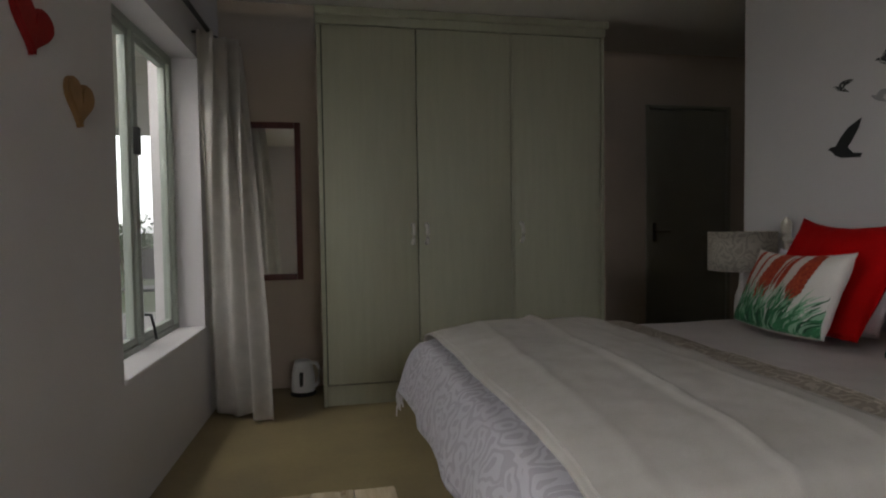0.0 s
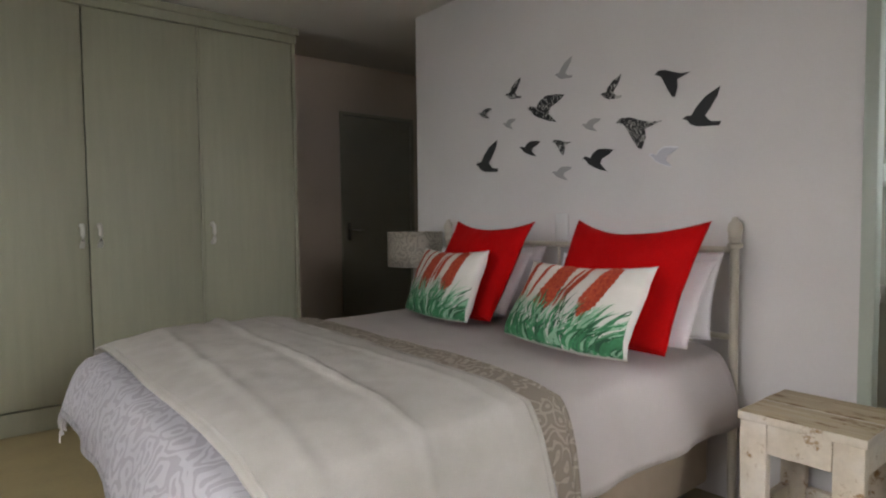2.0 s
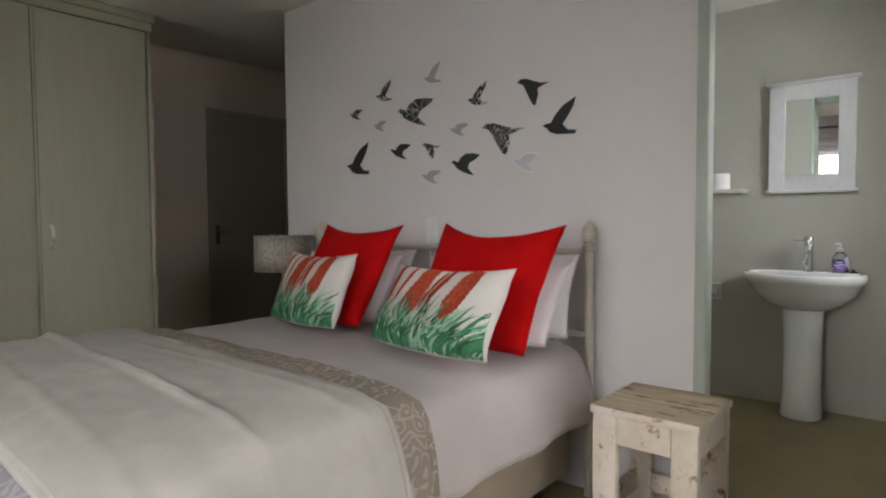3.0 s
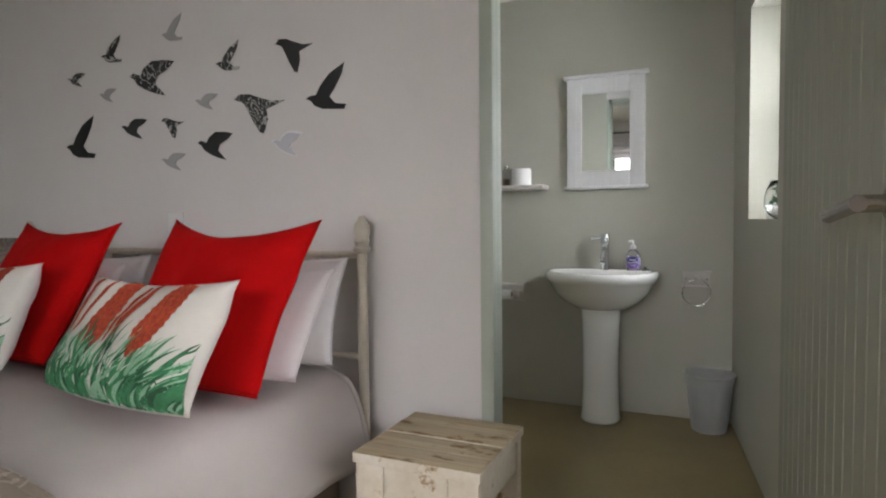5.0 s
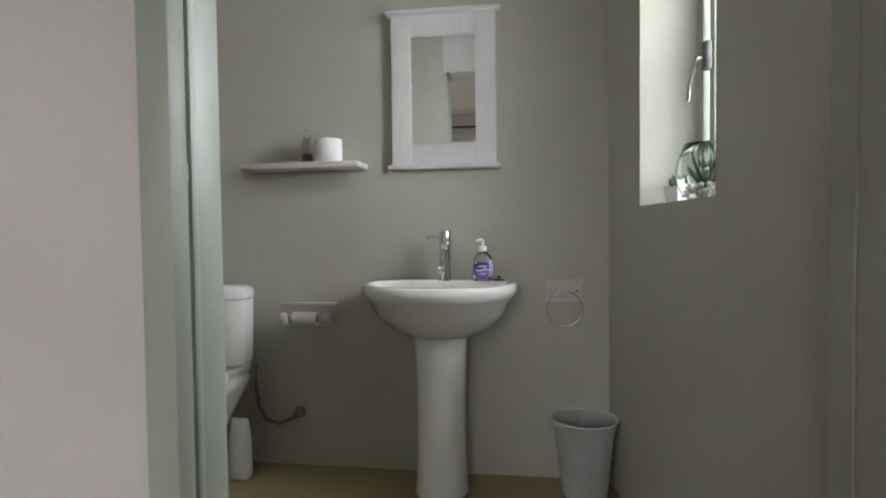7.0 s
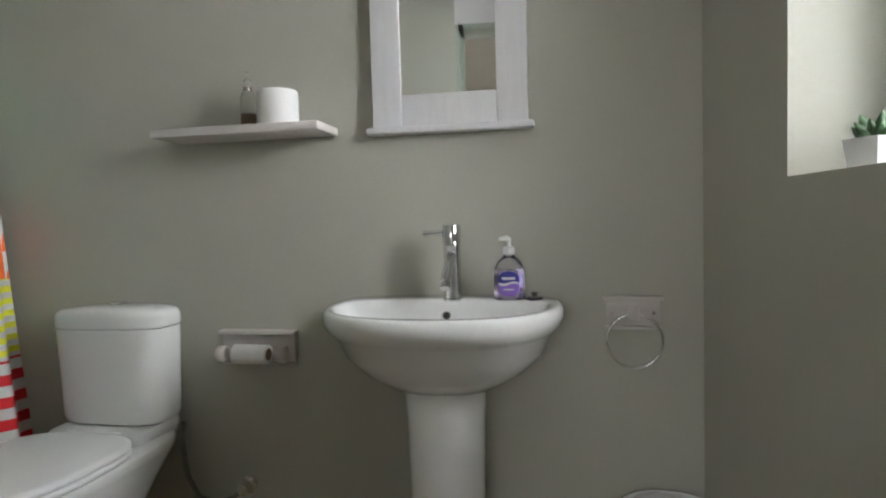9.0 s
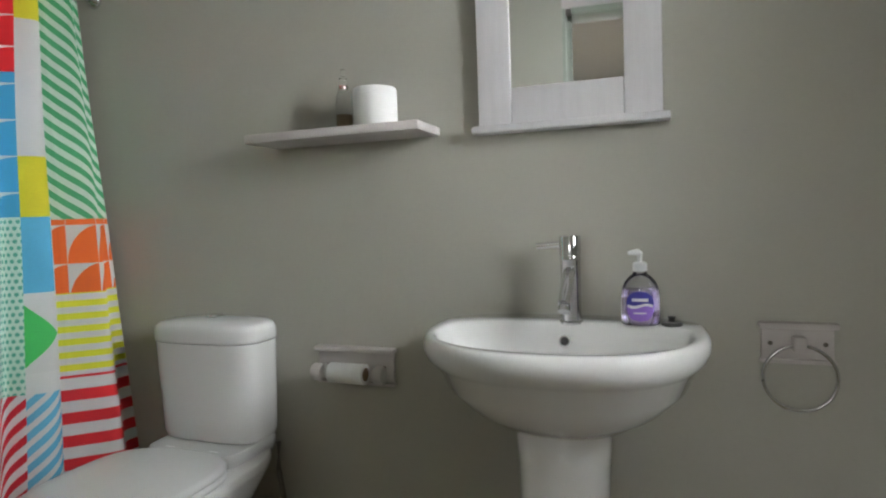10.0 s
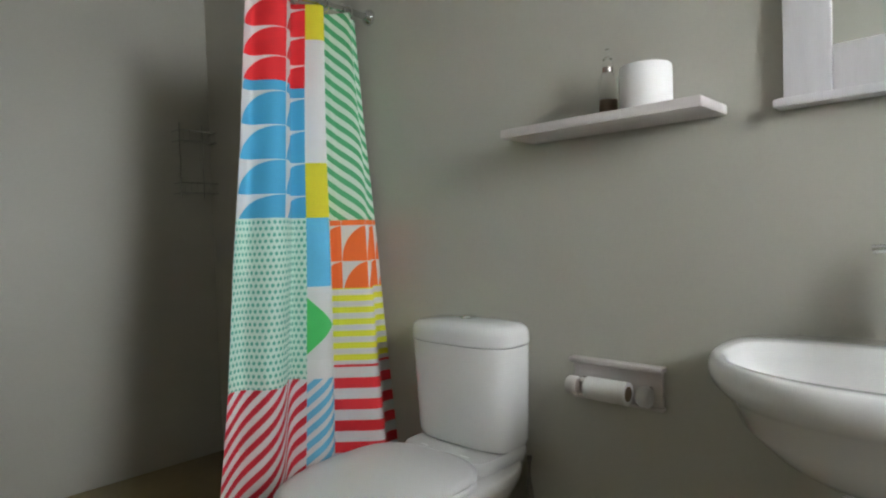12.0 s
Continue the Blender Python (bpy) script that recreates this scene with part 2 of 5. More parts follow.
def bow_tie(nt, u, v):
    """Two triangles that meet at their points."""
    w = calc(nt, "ABSOLUTE", calc(nt, "SUBTRACT", calc(nt, "MULTIPLY", u, 2 / (0.95 * 0.215)), 2 * 0.43 / 0.215 + 1))
    h = calc(nt, "ABSOLUTE", calc(nt, "SUBTRACT", calc(nt, "DIVIDE", v, 0.0425 * 1.545), 0.3825 / 0.0425))
    return calc(nt, "LESS_THAN", h, calc(nt, "MULTIPLY", w, 1.25))


C["green_tri"] = printed("green_bow_tie", white, (0.05, 0.45, 0.10), bow_tie)
C["blue_diag"] = printed("blue_diagonal_stripes", white, (0.12, 0.42, 0.62), stripes(0.032, radians(-38), 0.55))
C["green_diag"] = printed("green_diagonal_stripes", (0.62, 0.74, 0.62), (0.06, 0.34, 0.14), stripes(0.034, radians(35), 0.5))
C["orange"] = printed("orange_petals", white, (0.75, 0.13, 0.015), scallops(0.085, 0.11))
C["yellow_bar"] = printed("yellow_bars", white, (0.68, 0.68, 0.03), stripes(0.036, 0, 0.5))
C["red_bar"] = printed("red_bars", white, (0.60, 0.012, 0.02), stripes(0.064, 0, 0.5))


# ---- mesh helpers ----
def part(name, bm, material, parent=None, label="", smooth=False, m=None):
    """Link a bmesh as one mesh object, under a thing or a part."""
    me = bpy.data.meshes.new(name)
    if m is not None:
        bm.transform(m)
    bm.normal_update()
    bm.to_mesh(me)
    bm.free()
    for x in (material if isinstance(material, (list, tuple)) else [material]):
        me.materials.append(x)
    if smooth:
        me.polygons.foreach_set("use_smooth", [True] * len(me.polygons))
        if smooth != "all":
            me.set_sharp_from_angle(angle=radians(40))
    ob = new(name, me)
    if parent is not None:
        ob.parent = parent
    if label:
        ob["label"] = label
    return ob


def thing(name, m, label, category, group="", kind=""):
    ob = new(name)
    ob.empty_display_size = 0.05
    ob.matrix_world = m
    return tagged(ob, label, category, group, kind)


def box(x0, x1, y0, y1, z0, z1, bevel=0.0, seg=2, bm=None):
    b = bmesh.new()
    bmesh.ops.create_cube(b, size=1)
    bmesh.ops.transform(b, verts=b.verts, matrix=Matrix.Translation(((x0 + x1) / 2, (y0 + y1) / 2, (z0 + z1) / 2)) @ Matrix.Diagonal((x1 - x0, y1 - y0, z1 - z0, 1)))
    if bevel:
        bmesh.ops.bevel(b, geom=b.edges[:], offset=bevel, segments=seg, affect="EDGES", profile=0.5)
    return join(bm, b)


def join(bm, b):
    if bm is None:
        return b
    me = bpy.data.meshes.new("t")
    b.to_mesh(me)
    b.free()
    bm.from_mesh(me)
    bpy.data.meshes.remove(me)
    return bm


def lathe(profile, seg=32, bm=None, m=None, sx=1.0, sy=1.0):
    """Turn a profile of (radius, z) round the z axis."""
    b = bmesh.new()
    rings = []
    for r, z in profile:
        if r < 1e-5:
            rings.append([b.verts.new((0, 0, z))])
        else:
            rings.append([b.verts.new((sx * r * math.cos(2 * math.pi * i / seg), sy * r * math.sin(2 * math.pi * i / seg), z)) for i in range(seg)])
    for a, c in zip(rings, rings[1:]):
        for i in range(seg):
            q = [a[i % len(a)], a[(i + 1) % len(a)], c[(i + 1) % len(c)], c[i % len(c)]]
            q = list(dict.fromkeys(q))
            if len(q) > 2:
                b.faces.new(q)
    bmesh.ops.recalc_face_normals(b, faces=b.faces)
    if m is not None:
        b.transform(m)
    return join(bm, b)


def tube(points, r, seg=10, bm=None, closed=False):
    """A round bar along points; r is a number or one radius for each point."""
    b = bmesh.new()
    pts = [Vector(p) for p in points]
    rings = []
    n = len(pts)
    for i, p in enumerate(pts):
        d = pts[(i + 1) % n] - pts[i - 1] if closed else pts[min(i + 1, n - 1)] - pts[max(i - 1, 0)]
        q = d.to_track_quat("Z", "Y")
        rr = r[i] if isinstance(r, (list, tuple)) else r
        rings.append([b.verts.new(p + q @ Vector((rr * math.cos(2 * math.pi * k / seg), rr * math.sin(2 * math.pi * k / seg), 0))) for k in range(seg)])
    for i in range(n if closed else n - 1):
        a, c = rings[i], rings[(i + 1) % n]
        for k in range(seg):
            b.faces.new((a[k], a[(k + 1) % seg], c[(k + 1) % seg], c[k]))
    if not closed:
        b.faces.new(rings[0][::-1]), b.faces.new(rings[-1])
    bmesh.ops.recalc_face_normals(b, faces=b.faces)
    return join(bm, b)


def sheet(fn, nu, nv, thick=0.0, size=(1, 1), bm=None, closed=False):
    """A cloth or shell: fn(u, v) with u, v in 0..1 gives a point; UVs in metres by size."""
    b = bmesh.new()
    uvl = b.loops.layers.uv.new("UVMap")
    g = [[b.verts.new(fn(i / nu, j / nv)) for j in range(nv + 1)] for i in range(nu + 1)]
    for i in range(nu):
        for j in range(nv):
            f = b.faces.new((g[i][j], g[i + 1][j], g[i + 1][j + 1], g[i][j + 1]))
            for lp, (a, c) in zip(f.loops, ((i, j), (i + 1, j), (i + 1, j + 1), (i, j + 1))):
                lp[uvl].uv = (a / nu * size[0], c / nv * size[1])
    if thick:
        bmesh.ops.solidify(b, geom=b.faces[:], thickness=thick)
    return join(bm, b)


def slab(name, m, length, height, t0, t1, holes, material, label, s0=0.0, z0=0.0):
    """A wall along local x, from t0 to t1 in local y, with openings cut through: (s0, s1, z0, z1)."""
    xs = sorted({s0, length, *[v for h in holes for v in h[:2]]})
    zs = sorted({z0, height, *[v for h in holes for v in h[2:]]})
    b = bmesh.new()

    def solid(i, k):
        if not (0 <= i < len(xs) - 1 and 0 <= k < len(zs) - 1):
            return False
        x, z = (xs[i] + xs[i + 1]) / 2, (zs[k] + zs[k + 1]) / 2
        return not any(h[0] < x < h[1] and h[2] < z < h[3] for h in holes)

    def quad(*p):
        b.faces.new([b.verts.new(v) for v in p])
    for i in range(len(xs) - 1):
        for k in range(len(zs) - 1):
            if not solid(i, k):
                continue
            x0, x1, a, c = xs[i], xs[i + 1], zs[k], zs[k + 1]
            quad((x0, t0, a), (x1, t0, a), (x1, t0, c), (x0, t0, c))
            quad((x1, t1, a), (x0, t1, a), (x0, t1, c), (x1, t1, c))
            if not solid(i - 1, k):
                quad((x0, t1, a), (x0, t0, a), (x0, t0, c), (x0, t1, c))
            if not solid(i + 1, k):
                quad((x1, t0, a), (x1, t1, a), (x1, t1, c), (x1, t0, c))
            if not solid(i, k - 1):
                quad((x0, t1, a), (x1, t1, a), (x1, t0, a), (x0, t0, a))
            if not solid(i, k + 1):
                quad((x0, t0, c), (x1, t0, c), (x1, t1, c), (x0, t1, c))
    bmesh.ops.remove_doubles(b, verts=b.verts, dist=1e-5)
    bmesh.ops.recalc_face_normals(b, faces=b.faces)
    ob = part(name, b, material)
    ob.matrix_world = m
    return tagged(ob, label, "wall", kind="structure")


def wob(x, y, z, s=3.0):
    return noise.noise(Vector((x * s, y * s, z * s)))


# ---- structure ----
H = 2.275
I4 = Matrix.Identity(4)
AX = Matrix.Rotation(radians(90), 4, "Z")      # local x runs along world y, local y along -x
tagged(part("floor", box(-0.9, 4.4, -1.4, 5.3, -0.1, 0, 0), M["floor"]), "ochre polished cement screed floor", "floor", kind="structure")
tagged(part("ceiling", box(-0.9, 4.4, -1.4, 3.83, H, H + 0.12, 0), M["ceiling"]), "plain off-white painted ceiling", "ceiling", kind="structure")
tagged(part("ceiling_corridor", box(1.85, 4.4, 3.832, 5.3, 2.46, 2.58, 0), M["ceiling"]), "plain off-white corridor ceiling", "ceiling", kind="structure")
tagged(part("ceiling_recess", box(-0.9, 1.848, 3.832, 4.5, 2.46, 2.58, 0), M["ceiling"]), "plain off-white ceiling over the recess", "ceiling", kind="structure")
WIN1 = (2.62, 3.77, 0.49, 1.94)
WIN2 = (0.35, 1.65, 0.49, 1.94)
slab("wall_west", WEST, 4.45, 2.6, 0.0, 0.25, [WIN1, WIN2], M["wall"], "thick plastered outer wall with deep window reveals", -1.3)
# the recess wall takes the bounce-tinted colour as well
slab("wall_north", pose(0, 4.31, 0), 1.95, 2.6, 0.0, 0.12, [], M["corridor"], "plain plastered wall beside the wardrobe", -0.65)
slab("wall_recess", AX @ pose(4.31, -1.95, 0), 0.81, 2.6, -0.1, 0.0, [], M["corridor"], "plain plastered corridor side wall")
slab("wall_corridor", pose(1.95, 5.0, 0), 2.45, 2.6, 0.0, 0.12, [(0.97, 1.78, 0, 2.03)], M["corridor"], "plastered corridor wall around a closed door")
slab("wall_east", AX @ pose(0, -2.45, 0), 3.2, H, -0.12, 0.0, [(0.07, 0.86, 0, 1.969)], M["wall"], "pale plastered bedroom wall behind the bed", -1.3)
# the opening in this unseen wall is added to let the fill lamp in
slab("wall_south", pose(0, -1.3, 0), 2.57, H, -0.12, 0.0, [(0.35, 2.15, 0.5, 2.1)], M["wall"], "plain plastered bedroom wall", -0.7)
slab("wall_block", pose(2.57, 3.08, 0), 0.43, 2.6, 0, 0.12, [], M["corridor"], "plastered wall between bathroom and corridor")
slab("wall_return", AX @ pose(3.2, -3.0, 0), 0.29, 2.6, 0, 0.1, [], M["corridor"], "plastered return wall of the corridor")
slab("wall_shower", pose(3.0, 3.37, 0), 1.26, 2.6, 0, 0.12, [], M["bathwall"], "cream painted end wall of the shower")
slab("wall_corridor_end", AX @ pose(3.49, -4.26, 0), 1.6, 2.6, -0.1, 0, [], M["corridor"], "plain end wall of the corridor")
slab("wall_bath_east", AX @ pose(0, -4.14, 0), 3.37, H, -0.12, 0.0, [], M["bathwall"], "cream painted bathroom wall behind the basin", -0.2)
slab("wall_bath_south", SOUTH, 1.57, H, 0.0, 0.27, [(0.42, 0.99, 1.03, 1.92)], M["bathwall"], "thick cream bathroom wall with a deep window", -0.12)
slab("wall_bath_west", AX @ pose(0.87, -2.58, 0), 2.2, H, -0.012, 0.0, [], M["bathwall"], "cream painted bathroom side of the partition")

# ---- windows ----
def window(name, m, s0, s1, z0, z1, depth, lights, label):
    """A casement window: outer frame, sashes with panes, set depth into the wall."""
    w = thing(name, m, label, "window", kind="structure")
    f = 0.045
    b = box(s0 + 0.002, s1 - 0.002, depth, depth + 0.06, z0 + 0.002, z0 + f, 0.004)
    box(s0 + 0.002, s1 - 0.002, depth, depth + 0.06, z1 - f, z1 - 0.002, 0.004, bm=b)
    box(s0 + 0.002, s0 + f, depth, depth + 0.06, z0 + f, z1 - f, 0.004, bm=b)
    box(s1 - f, s1 - 0.002, depth, depth + 0.06, z0 + f, z1 - f, 0.004, bm=b)
    part("window_frame", b, M["frame"], w, smooth=True)
    n = lights
    step = (s1 - s0 - 2 * f) / n
    for i in range(n):
        a, c = s0 + f + i * step, s0 + f + (i + 1) * step
        if i:
            part("mullion", box(a - 0.025, a + 0.025, depth - 0.004, depth + 0.055, z0 + f, z1 - f, 0.004), M["frame"], w, smooth=True)
        a, c = a + 0.027, c - 0.027
        b = bmesh.new()
        for q in ((a, c, z0 + f, z0 + f + 0.035), (a, c, z1 - f - 0.035, z1 - f), (a, a + 0.035, z0 + f, z1 - f), (c - 0.035, c, z0 + f, z1 - f)):
            box(q[0], q[1], depth + 0.008, depth + 0.045, q[2], q[3], 0.003, bm=b)
        sash = part("sash", b, M["frame"], w, smooth=True)
        p = part("pane", box(a + 0.03, c - 0.03, depth + 0.024, depth + 0.028, z0 + f + 0.03, z1 - f - 0.03), M["pane"], sash)
        p.visible_shadow = False
    return w


w1 = window("window_1", WEST, *WIN1, 0.13, 2, "sage green timber casement window with two lights")
stay = tube([(3.20, 0.115, 0.66), (3.23, 0.10, 0.655), (3.25, 0.095, 0.60), (3.262, 0.09, 0.54)], 0.006)
part("window_stay", stay, M["black"], w1, "black iron window stay", True)
part("window_latch", box(3.165, 3.20, 0.105, 0.13, 1.36, 1.48, 0.006), M["black"], w1, "black iron latch", True)
w2 = window("window_2", WEST, *WIN2, 0.13, 2, "sage green timber casement window")
w3 = window("window_3", SOUTH, 0.42, 0.99, 1.03, 1.92, 0.17, 1, "narrow sage green bathroom casement window")
lv = tube([(0.52, 0.155, 1.45), (0.53, 0.13, 1.44), (0.50, 0.12, 1.38), (0.485, 0.12, 1.33)], 0.005)
part("window_handle", lv, M["steel"], w3, "steel casement handle", True)
part("handle_plate", box(0.505, 0.535, 0.15, 0.17, 1.41, 1.49, 0.004), M["black"], w3, "dark handle plate", True)
# unseen window, made up to go with the south fill lamp
w4 = window("added_window_4", pose(0, -1.3, 0) @ Matrix.Diagonal((1, -1, 1, 1)), 0.35, 2.15, 0.5, 2.1, 0.04, 3, "wide sage green timber casement window, unseen and added for the fill lamp")
for n, (a, c) in (("window_sill_1", WIN1[:2]), ("window_sill_2", WIN2[:2])):
    sl = part("window_sill", box(a + 0.003, c - 0.003, -0.012, 0.129, 0.491, 0.512, 0.006), M["wall"], None, smooth=True)
    sl.name = n
    sl.matrix_world = WEST
    tagged(sl, "smooth plastered window sill, pale grey", "window sill", kind="structure")

# roman blind over the second window
bl = thing("roman_blind", WEST @ pose(1.0, -0.03, 0), "white roman blind drawn up over the window", "blind")
for k in range(4):
    z = 1.80 + k * 0.06
    part("fold", sheet(lambda u, v, z=z: (-0.68 + 1.36 * u, -0.012 - 0.02 * math.sin(v * math.pi), z + 0.062 * v), 4, 6, 0.003), M["linen"], bl, smooth=True)
part("headrail", box(-0.69, 0.69, -0.02, 0.028, 2.035, 2.06, 0.004), M["whitepaint"], bl)


def rod(name, s0, s1, z, off, label):
    r = thing(name, WEST, label, "curtain rod")
    part("pole", tube([(s0, -off, z), (s1, -off, z)], 0.012, 12), M["black"], r, smooth=True)
    for s in (s0, s1):
        part("finial", lathe([(0, -0.022), (0.016, -0.016), (0.022, 0), (0.016, 0.016), (0, 0.022)], 16, m=Matrix.Translation((s, -off, z))), M["black"], r, smooth="all")
    for s in (s0 + 0.12, s1 - 0.12):
        part("bracket", tube([(s, 0, z), (s, -off, z)], 0.007, 8), M["black"], r, smooth=True)
    return r


rod("curtain_rod", 2.25, 3.80, 2.05, 0.085, "black iron curtain rod above the window")
rod("curtain_rod", 0.1, 1.9, 2.13, 0.085, "black iron curtain rod above the blind")


def curtain(top0, top1, bot0, bot1, z0, z1, folds, depth, material, label):
    c = thing("curtain", pose(0, 0, 0), label, "curtain")
    t0, t1, b0, b1 = (Vector(p) for p in (top0, top1, bot0, bot1))

    def fn(u, v):
        k = v ** 1.6
        a, e = b0.lerp(t0, k), b1.lerp(t1, k)
        p = a.lerp(e, u)
        d = (e - a).normalized()
        n = Vector((-d.y, d.x))
        f = math.sin(u * folds * 2 * math.pi + 0.7 * math.sin(v * 3)) * depth * (0.65 + 0.35 * math.cos(u * 9)) + 0.012 * wob(u * 2, v, 0.3)
        q = p + n * f
        return (q.x, q.y, z0 + (z1 - z0) * v + 0.01 * math.sin(u * 12))
    part("cloth", sheet(fn, 90, 40, 0.004, (0.8, 2)), material, c, smooth="all")
    return c


curtain((-0.36, 3.60), (-0.20, 3.86), (-0.42, 3.86), (-0.05, 3.60), 0.02, 2.045, 3.5, 0.045, M["curtain"], "oatmeal textured curtain gathered beside the window")


# hearts on the wall
def heart(s, z, w, h, material, label, tilt=0):
    b = bmesh.new()
    pts = []
    for i in range(40):
        t = 2 * math.pi * i / 40
        pts.append((w / 32 * 16 * math.sin(t) ** 3, h / 29 * (13 * math.cos(t) - 5 * math.cos(2 * t) - 2 * math.cos(3 * t) - math.cos(4 * t))))
    f = b.faces.new([b.verts.new((x, 0, y)) for x, y in pts])
    g = bmesh.ops.extrude_face_region(b, geom=[f])
    bmesh.ops.translate(b, verts=[v for v in g["geom"] if isinstance(v, bmesh.types.BMVert)], vec=(0, -0.018, 0))
    bmesh.ops.recalc_face_normals(b, faces=b.faces)
    bmesh.ops.bevel(b, geom=[e for e in b.edges if abs(e.verts[0].co.y - e.verts[1].co.y) < 1e-6 and e.verts[0].co.y < -0.01], offset=0.006, segments=2, affect="EDGES")
    o = part("heart_ornament", b, material, smooth=True)
    o.matrix_world = WEST @ pose(s, -0.001, z, 0, tilt, 0)
    tagged(o, label, "ornament", "hearts on the wall")


heart(2.08, 1.56, 0.19, 0.14, M["heart_red"], "red felt heart hanging on the wall", 8)
heart(2.33, 1.42, 0.17, 0.14, M["heart_tan"], "tan wooden heart hanging on the wall", 5)
heart(1.86, 1.72, 0.19, 0.14, M["heart_tan"], "tan wooden heart hanging on the wall", 5)

# ---- wardrobe ----
WX0, WX1, WY = 0.21, 1.95, 3.82
wd = thing("wardrobe", pose(WX0, WY, 0), "built-in sage green three-door wardrobe up to the ceiling", "wardrobe")
L = WX1 - WX0
part("body", box(0.022, L - 0.022, 0.024, 0.48, 0.125, H - 0.10, 0.002), M["sage_gap_shade"], wd)
part("side_panel", box(0, 0.022, 0.0, 0.488, 0, H - 0.1, 0.003), M["sage"], wd, smooth=True)
part("side_panel", box(L - 0.022, L, 0.0, 0.488, 0, H - 0.1, 0.003), M["sage"], wd, smooth=True)
part("plinth", box(0.023, L - 0.023, 0.012, 0.05, 0.001, 0.118, 0.003), M["sage"], wd)
b = box(-0.003, L + 0.006, -0.008, 0.488, H - 0.099, H - 0.05, 0.003)
box(-0.008, L + 0.022, -0.024, 0.488, H - 0.05, H - 0.004, 0.008, 3, bm=b)
part("cornice", b, M["sage"], wd, smooth=True)
for x0, x1, hx in ((0.030, 0.560, 0.530), (0.566, 1.132, 0.612), (1.150, L - 0.030, 1.195)):
    d = part("door", box(x0, x1, -0.002, 0.021, 0.128, H - 0.105, 0.003), M["sage"], wd, smooth=True)
    hb = tube([(hx, -0.002, 0.935), (hx, -0.024, 0.940), (hx, -0.034, 0.962), (hx, -0.036, 0.988), (hx, -0.034, 1.014), (hx, -0.024, 1.036), (hx, -0.002, 1.041)], [0.013, 0.011, 0.010, 0.0105, 0.010, 0.011, 0.013], 12)
    part("handle", hb, M["satin"], d, "bow-shaped brushed steel handle", True)
for x0 in (1.135,):
    part("door_edge_strip", box(x0, x0 + 0.012, -0.004, 0.019, 0.128, H - 0.105), M["sage"], wd)

# tall mirror beside the wardrobe
def framed(name, m, w, h, fw, ft, material, label, glassmat, ledges=False, skew=0.0):
    t = thing(name, m, label, "mirror")
    y = -ft
    for n, q in (("stile", (-w / 2, -w / 2 + fw, 0, h)), ("stile", (w / 2 - fw, w / 2, 0, h)), ("rail", (-w / 2 + fw + 0.001, w / 2 - fw - 0.001, 0, fw * 1.05)), ("rail", (-w / 2 + fw + 0.001, w / 2 - fw - 0.001, h - fw * 1.05, h))):
        part(n, box(q[0], q[1], y, -0.001, q[2], q[3], 0.003), material, t, smooth=True)
    part("mirror_glass", box(-w / 2 + fw - 0.004, w / 2 - fw + 0.004, -0.002, 0.002, fw, h - fw), glassmat, t, m=pose(0, y * 0.52, 0, 0, 0, skew))
    if ledges:
        part("ledge", box(-w / 2 - 0.015, w / 2 + 0.015, y - 0.016, -0.001, -0.018, -0.0005, 0.005), material, t, smooth=True)
        part("crown", box(-w / 2 - 0.018, w / 2 + 0.018, y - 0.02, -0.001, h + 0.0005, h + 0.016, 0.004), material, t, smooth=True)
    return t


framed("wall_mirror", pose(-0.075, 4.308, 0.70), 0.345, 1.0, 0.038, 0.025, M["mahogany"], "tall wall mirror in a dark red wooden frame", M["mirror"])

# white appliance on the floor
k = thing("electric_kettle", pose(0.085, 4.14, 0), "white plastic kettle standing on the floor", "kettle")
part("base", lathe([(0, 0), (0.078, 0), (0.080, 0.012), (0.07, 0.022), (0, 0.022)], 24), M["dark"], k, smooth=True)
part("jug", lathe([(0, 0.024), (0.070, 0.024), (0.074, 0.05), (0.066, 0.14), (0.052, 0.205), (0.045, 0.212), (0, 0.216)], 28), M["plastic"], k, smooth=True)
part("handle", tube([(0.045, -0.02, 0.2), (0.085, -0.03, 0.195), (0.1, -0.035, 0.16), (0.095, -0.035, 0.08), (0.07, -0.02, 0.05)], 0.011, 10), M["plastic"], k, smooth=True)
part("gauge", box(-0.02, 0.004, -0.073, -0.05, 0.06, 0.15, 0.006), M["dark"], k, "dark water gauge")

# corridor door
cd = thing("door_1", pose(2.92, 5.0, 0), "closed dark sage corridor door", "door", kind="structure")
part("leaf", box(0.035, 0.775, 0.01, 0.05, 0.004, 1.995, 0.003), M["darkdoor"], cd)
for q in ((0.0, 0.033, 0, 2.03), (0.777, 0.81, 0, 2.03), (0.034, 0.776, 1.997, 2.03)):
    part("frame", box(q[0] + 0.001, q[1] - 0.001, -0.01, 0.09, q[2], q[3] - 0.002, 0.003), M["darkdoor"], cd)
hb = tube([(0.09, 0.01, 0.96), (0.09, -0.04, 0.96), (0.11, -0.05, 0.96), (0.20, -0.05, 0.96)], 0.009)
box(0.072, 0.108, 0.004, 0.012, 0.87, 1.03, 0.003, bm=hb)
part("door_handle", hb, M["steel"], cd, smooth=True)

